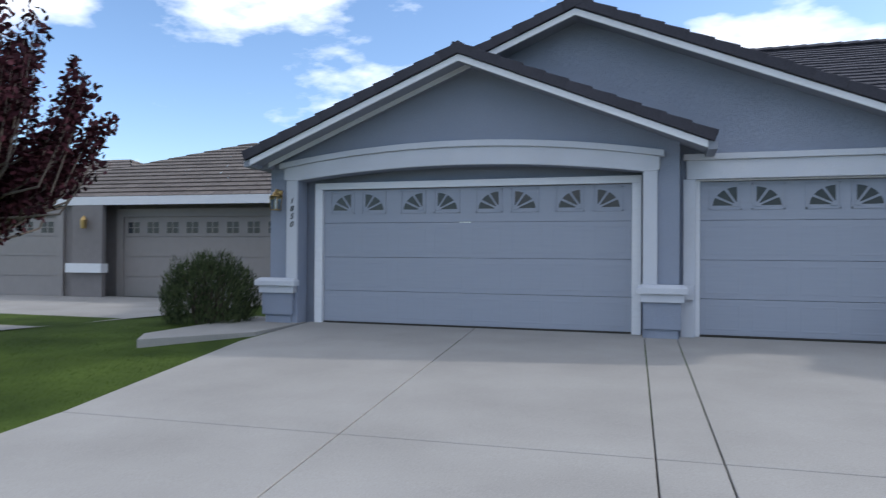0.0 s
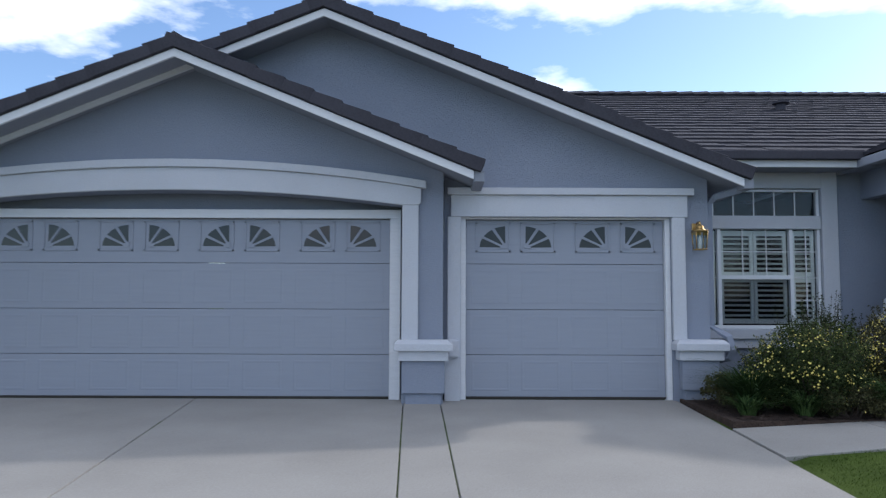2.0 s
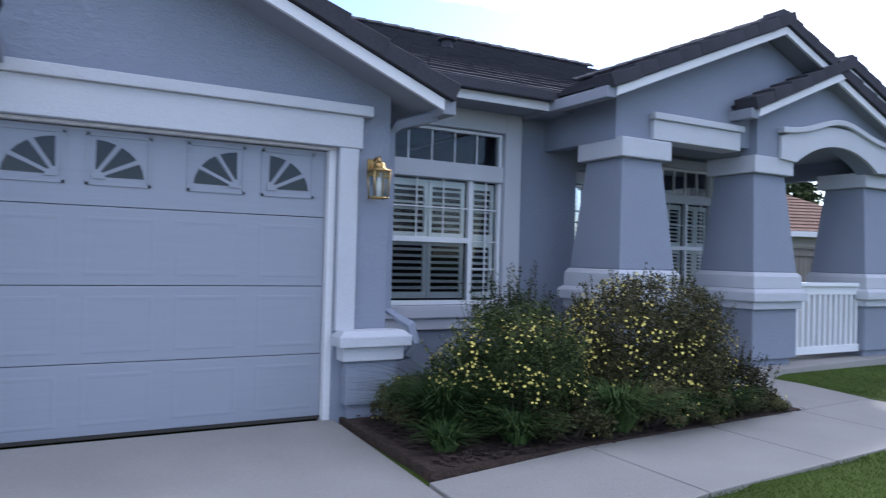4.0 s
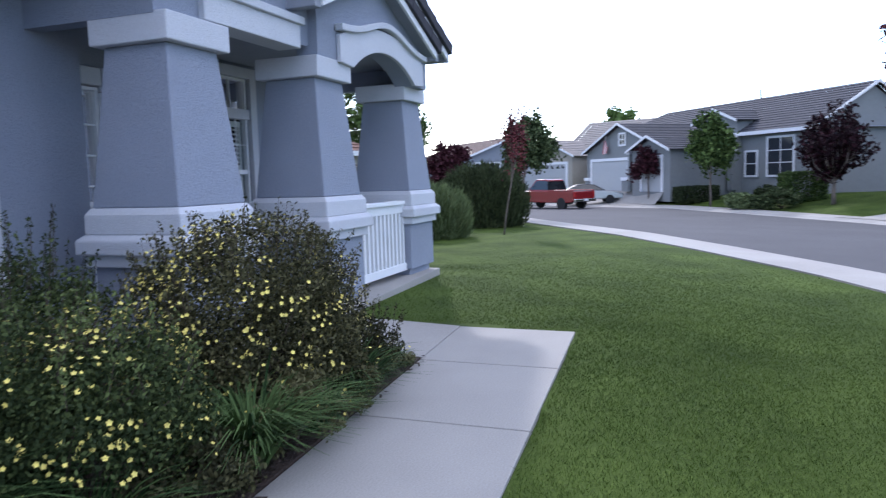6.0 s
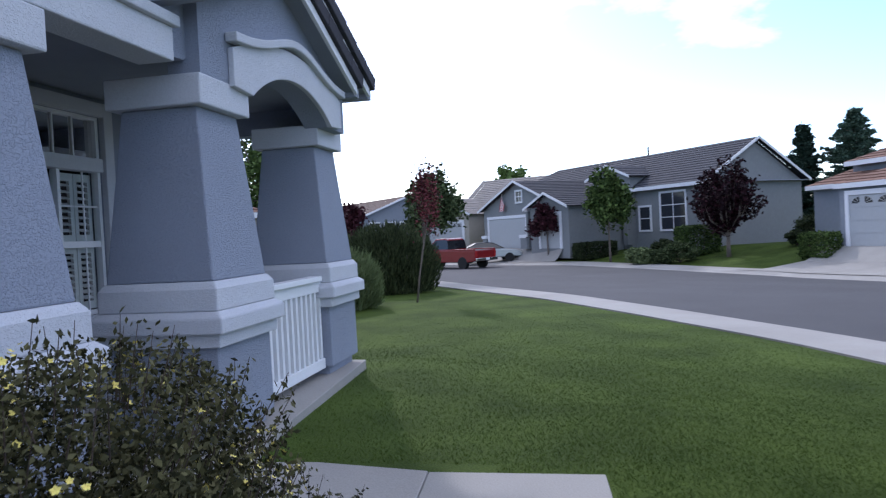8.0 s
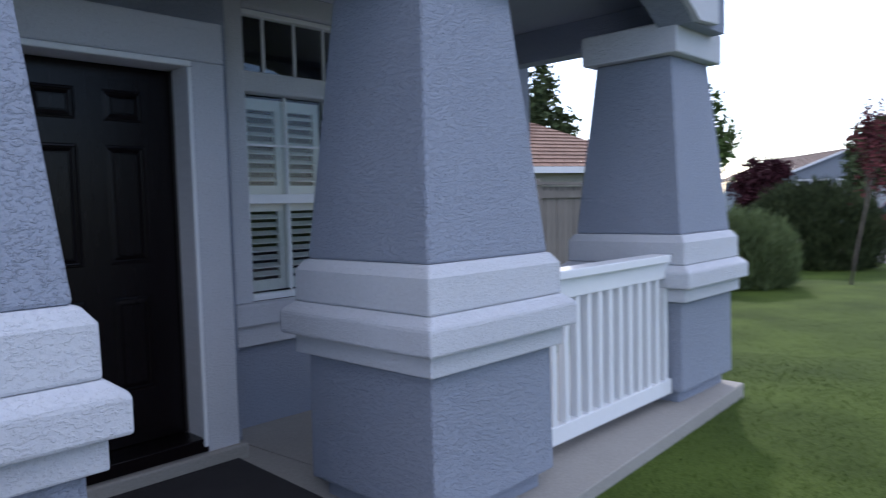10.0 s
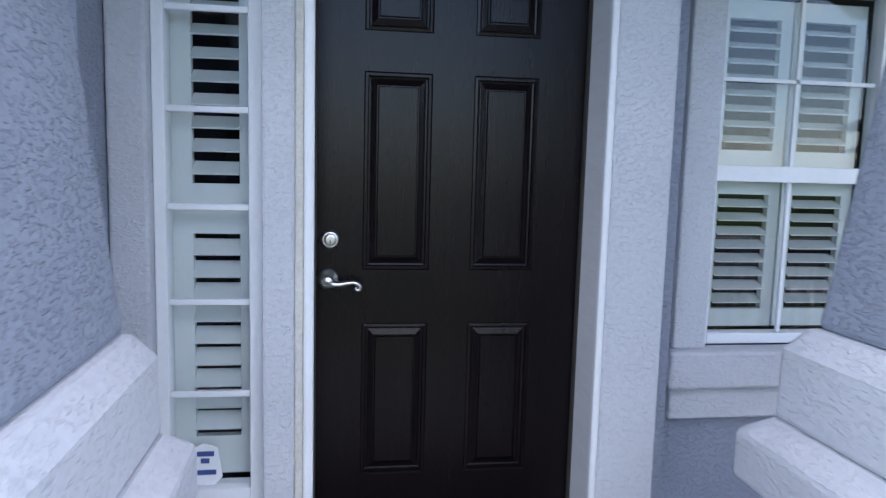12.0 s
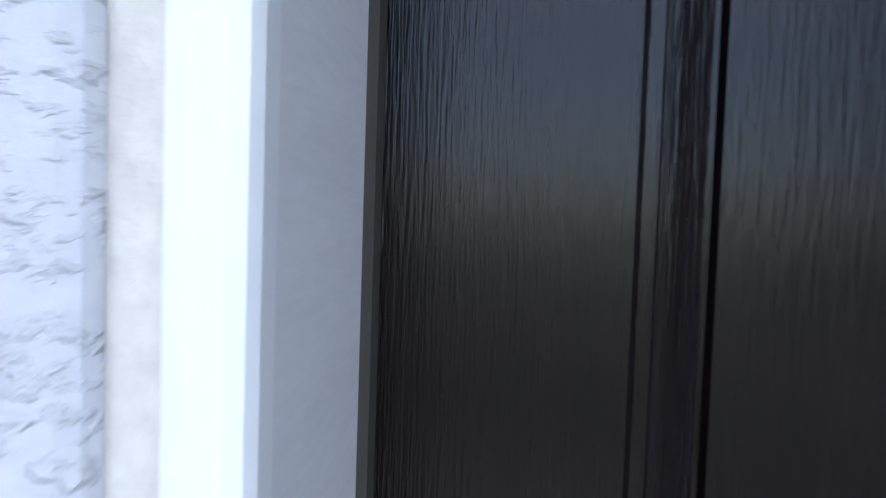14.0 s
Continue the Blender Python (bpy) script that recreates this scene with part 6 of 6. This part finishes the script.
tube(bm, [(-0.25, 0.25, 0.75), (0.03, -0.02, 1.35)], 0.02, 6)
part("pole", bm, FASCIA, flag)
# right-hand house with the red roof
hc = thing("house", pose(45.6, -1.4, 0.05, 0, 0, -155), "cream stucco house with red-brown tile roofs", "house", "houses across the street")
block(hc, -0.9, 3.2, 0.5, 8, 2.75, FW["blue"]), block(hc, 2.9, 13, -1.6, 8, 2.6, FW["blue"]), block(hc, 0.6, 13, 1.4, 9, 3.75, FW["blue"])
roof_u(hc, -0.7, 8, 0.6, 9, 2.75, 2.0, FR["red"], 3.6, 2.0), roof_u(hc, 3.2, 13.5, -1.4, 7.5, 2.62, 1.9, FR["red"], 4.6, 4.0), roof_u(hc, 0.9, 13.5, 1.4, 9.5, 3.75, 1.8, FR["red"], 4.2, 3.5)
far_garage(hc, 3.45, 6.1, -1.6, lites=4, fan=True), far_garage(hc, 7.0, 11.9, -1.6, lites=8, fan=True), far_window(hc, 0.9, 1.7, 0.9, 1.9, 0.5, 1, 2), far_window(hc, 0.9, 1.7, 2.12, 2.4, 0.5, 2, 1)
bm = bmesh.new()
box(bm, 6.15, 6.95, -1.85, -1.6, 0, 0.55)
part("pier", bm, FW["blue"], hc)
bm = bmesh.new()
box(bm, 6.1, 7.0, -1.92, -1.6, 0.55, 0.78)
part("pier_ledge", bm, FASCIA, hc, "white pier ledge")


def drive_sheet(house, near_a, near_b, far_b, far_a, label):
    """A thin sloping driveway from a garage (near) down to the kerb (far), given in the house's own axes."""
    verts, faces = [], []
    for i in range(9):
        for j in range(7):
            t, s = i / 8, j / 6
            a, b = Vector(near_a).lerp(Vector(near_b), s), Vector(far_a).lerp(Vector(far_b), s)
            stop = max(q / 40 for q in range(41) if q == 0 or beyond(FAR, *[[c] for c in (house.matrix_basis @ a.lerp(b, q / 40).to_3d())[:2]])[0] > 0.35)
            w = house.matrix_basis @ Vector((*a.lerp(b, t * stop), 0.02))
            z = ground_z(w.x, w.y) + 0.05
            verts.append((w.x, w.y, w.z * max(0.0, 1 - 5 * t) + z * min(1.0, 5 * t)))
    for i in range(8):
        for j in range(6):
            a = i * 7 + j
            faces.append((a, a + 1, a + 8, a + 7))
    loose("driveway", verts, faces, CONCRETE, kind="structure", label=label, category="driveway")


drive_sheet(hc, (2.2, -1.6), (12, -1.6), (12.5, -9.3), (0.2, -9.3), "pale concrete driveway of the red-roofed house")
drive_sheet(hb, (-18.6, -4.0), (-8.0, -4.7), (-13.5, -11.5), (-19.5, -11.5), "pale concrete driveway of the grey house")
# tan and brown houses further off
hd_ = thing("house", pose(68.3, 23.6, 0.1, 0, 0, -112), "cream stucco house with pale tan tile roof", "house", "houses across the street")
block(hd_, 0, 5.4, 0, 9, 2.75, FW["cream"]), roof_v(hd_, 0, 5.4, 0, 12, 2.75, 1.5, FR["tan"], FW["cream"])
block(hd_, 3.2, 14, 4.5, 14, 3.3, FW["cream"]), roof_u(hd_, 2.4, 16, 4.5, 13, 3.3, 2.7, FR["tan"], 0.0, 3.5, wall=FW["cream"])
far_garage(hd_, 0.6, 4.8, 0, lites=8, fan=True)
he = thing("house", pose(64.8, 27.6, 0.0, 0, 0, -50), "pale blue stucco house with brown tile roof", "house", "houses across the street")
block(he, 0, 9.5, 0, 12, 2.8, FW["blue"]), roof_v(he, 0, 9.5, 0, 14, 2.8, 1.95, FR["brown"], FW["blue"])
for u0 in (1.2, 2.6, 4.0):
    far_window(he, u0, u0 + 0.8, 2.0, 2.5, 0, 2, 1)
# the house beyond the side fence
hf = thing("house", pose(24.5, 26.5, -0.1, 0, 0, -20), "neighbouring house with red-brown tile roof behind the fence", "house")
block(hf, 0, 12, 0, 9, 2.7, FW["cream"]), roof_u(hf, 0, 12, 0, 9, 2.7, 2.3, FR["red"], 3.8, 3.8)
# next-door house beside the garage
hn_ = thing("house", pose(-13.2, 16.3, -0.03, 0, 0, 3), "taupe stucco house with grey-brown tile roof next door", "house")
block(hn_, -3, 10.6, 0, 10, 2.55, FW["tan"]), block(hn_, -3, 4.6, -0.5, 5, 2.55, FW["tan"])
roof_u(hn_, 1.0, 11.2, -0.2, 9.6, 2.5, 2.15, FR["taupe"], 5.6, 5.3), roof_u(hn_, -5, 3.0, 3.0, 11, 2.6, 2.0, FR["taupe"], 3.6, 3.6)
far_garage(hn_, 5.2, 9.75, -0.02, 2.05, TANDOOR, 8), far_garage(hn_, 0.4, 3.6, -0.52, 2.05, TANDOOR, 5)
for u0, u1, v0 in ((4.1, 5.0, -0.5), (9.9, 10.7, 0.0)):
    bm = bmesh.new()
    box(bm, u0, u1, v0 - 0.12, v0, 0, 2.5)
    pier_ = part("pier", bm, FW["tan"], hn_)
    bm = bmesh.new()
    box(bm, u0 - 0.08, u1 + 0.08, v0 - 0.25, v0 - 0.002, 0.62, 0.85)
    part("ledge", bm, FASCIA, pier_, "white stucco pier ledge")
    bm = bmesh.new()
    lathe(bm, ((u0 + u1) / 2, v0 - 0.24, 1.72), [(0.02, 0), (0.07, 0.02), (0.08, 0.22), (0.05, 0.28), (0.01, 0.33)], 8)
    part("lantern", bm, BRASS, pier_, "small brass wall lantern")
bm = bmesh.new()
v = [bm.verts.new(p) for p in ((-14, 4.0, -0.42), (-5.6, 3.6, -0.42), (-4.2, 9.5, -0.08), (-3.2, 13.0, -0.03), (-3.0, 16.3, -0.02), (-14, 16.3, -0.02))]
bm.faces.new(v)
solid("driveway", bm, CONCRETE, "neighbour's pale concrete driveway", "driveway")


# side fence of boards
fence = thing("fence", (17.0, 15.9, -0.1), "weathered grey-tan board fence with cap rail beside the house", "fence")
WOODF = material("weathered_fence_board", (0.21, 0.185, 0.165), 0.9, vary=0.2, scale=5, fine=40, bump=0.5, depth=0.004, stretch=(1, 1, 0.15), spread=0.4)
bm = bmesh.new()
box(bm, 0.005, 0.135, -0.01, 0.01, 0.03, 1.78)
BOARD = mesh_of("board", bm, WOODF)
for k in range(52):
    piece("board", BOARD, fence, pose(k * 0.14, random.uniform(-0.004, 0.004), 0))
for k in range(4):
    bm = bmesh.new()
    box(bm, k * 2.4, k * 2.4 + 0.1, -0.06, -0.01, 0, 1.88)
    part("post", bm, WOODF, fence, bevel=0.006)
bm = bmesh.new()
box(bm, 0, 7.3, -0.09, 0.06, 1.80, 1.84), box(bm, 0, 7.3, -0.045, -0.012, 1.62, 1.72)
part("cap_rail", bm, WOODF, fence)


# ---------------------------------------------------------------- parked vehicles
TYRE = material("black_tyre_rubber", (0.02, 0.02, 0.021), 0.85)
RIM = material("alloy_rim", (0.45, 0.45, 0.46), 0.35, 0.9, bump=0)
CARGLASS = material("dark_car_glass", (0.015, 0.017, 0.02), 0.06, bump=0, spec=0.7)
REDLAMP = material("red_tail_lamp", (0.35, 0.02, 0.02), 0.25, bump=0)
CHROME = material("chrome_bumper", (0.5, 0.5, 0.51), 0.2, 1.0, bump=0)


def wheel(parent, x, y, r, w):
    bm = bmesh.new()
    turned_y(bm, (x, y, r), [(r * 0.6, -w / 2), (r * 0.93, -w / 2), (r, -w / 2 + 0.03), (r, w / 2 - 0.03), (r * 0.93, w / 2), (r * 0.6, w / 2)], 22)
    wh = part("tyre", bm, TYRE, parent, smooth=False)
    bm = bmesh.new()
    turned_y(bm, (x, y, r), [(r * 0.6, -w / 2 + 0.02), (r * 0.5, -w / 2 + 0.05), (r * 0.15, -w / 2 + 0.03), (r * 0.15, w / 2 - 0.03), (r * 0.5, w / 2 - 0.05), (r * 0.6, w / 2 - 0.02)], 18)
    part("rim", bm, RIM, wh)


def hull(profile, w, tuck=0.0):
    """A body from its side profile (x, z), narrowed above by tuck for each metre over 0.9."""
    bm = bmesh.new()
    rows = []
    for s in (-1, 1):
        rows.append([bm.verts.new((x, s * (w / 2 - max(0, z - 0.9) * tuck), z)) for x, z in profile])
    k = len(profile)
    bm.faces.new(rows[0]), bm.faces.new(rows[1][::-1])
    for i in range(k):
        bm.faces.new((rows[0][i], rows[1][i], rows[1][(i + 1) % k], rows[0][(i + 1) % k]))
    return bm


def pickup(m, paint):
    t = thing("pickup_truck", m, "red pickup truck parked at the kerb", "truck")
    part("body", hull([(-2.75, 0.5), (-2.75, 1.12), (-0.55, 1.14), (-0.5, 1.16), (1.15, 1.16), (2.55, 1.05), (2.72, 0.85), (2.72, 0.48), (2.2, 0.42), (-2.3, 0.42)], 1.96), paint, t, bevel=0.05)
    part("cab", hull([(-0.55, 1.12), (-0.42, 1.82), (-0.2, 1.88), (0.55, 1.87), (1.25, 1.12)], 1.84, 0.18), paint, t, bevel=0.04)
    part("cab_glass", hull([(-0.565, 1.22), (-0.45, 1.74), (-0.2, 1.79), (0.52, 1.78), (1.05, 1.24)], 1.855, 0.18), CARGLASS, t, "dark tinted cab windows")
    bm = bmesh.new()
    box(bm, -2.68, -0.62, -0.82, 0.82, 1.10, 1.135)
    part("bed", bm, TYRE, t, "dark bed liner")
    bm = bmesh.new()
    for s in (-1, 1):
        box(bm, -2.72, -0.6, s * 0.93 - 0.05, s * 0.93 + 0.05, 1.1, 1.2)
    part("bed_rail", bm, paint, t, bevel=0.02)
    bm = bmesh.new()
    box(bm, -2.9, -2.74, -0.95, 0.95, 0.48, 0.66)
    part("bumper", bm, CHROME, t, bevel=0.03)
    for s in (-1, 1):
        bm = bmesh.new()
        box(bm, -2.775, -2.72, s * 0.86 - 0.08, s * 0.86 + 0.08, 0.75, 1.08)
        part("tail_lamp", bm, REDLAMP, t)
    bm = bmesh.new()
    box(bm, -2.915, -2.90, -0.17, 0.17, 0.52, 0.66)
    part("number_plate", bm, VINYL, t)
    for x in (-1.75, 1.75):
        for s in (-1, 1):
            wheel(t, x, s * 0.86, 0.38, 0.26)
    return t


def saloon(m, paint, roofpaint):
    c = thing("car", m, "silver coupe with dark roof parked on a driveway", "car")
    part("body", hull([(-2.3, 0.45), (-2.32, 0.85), (-1.7, 0.98), (-0.6, 0.95), (0.9, 0.92), (2.0, 0.78), (2.28, 0.62), (2.28, 0.36), (-2.2, 0.34)], 1.78), paint, c, bevel=0.07)
    part("roof", hull([(-1.75, 0.94), (-0.85, 1.36), (-0.1, 1.40), (0.4, 1.34), (1.15, 0.92)], 1.62, 0.45), roofpaint, c, bevel=0.05)
    part("side_glass", hull([(-1.5, 0.97), (-0.8, 1.29), (-0.1, 1.33), (0.35, 1.28), (0.95, 0.96)], 1.635, 0.45), CARGLASS, c)
    for x in (-1.35, 1.4):
        for s in (-1, 1):
            wheel(c, x, s * 0.80, 0.32, 0.2)
    for s in (-1, 1):
        bm = bmesh.new()
        box(bm, 2.1, 2.3, s * 0.65 - 0.15, s * 0.65 + 0.15, 0.58, 0.70)
        part("headlight", bm, CHROME, c, bevel=0.02)


RED = material("red_car_paint", (0.20, 0.010, 0.013), 0.25, vary=0.05, bump=0, spec=0.6)
SILVER = material("silver_car_paint", (0.40, 0.42, 0.43), 0.3, 0.5, vary=0.05, bump=0)
BLACKP = material("black_car_paint", (0.02, 0.02, 0.022), 0.3, bump=0)
pickup(pose(52.3, 17.6, ground_z(51.0, 18.5) - 0.10, 0, 0, 58), RED)
saloon(pose(58.0, 16.1, ground_z(58.0, 16.1) + 0.06, 0, 0, -75), SILVER, BLACKP)
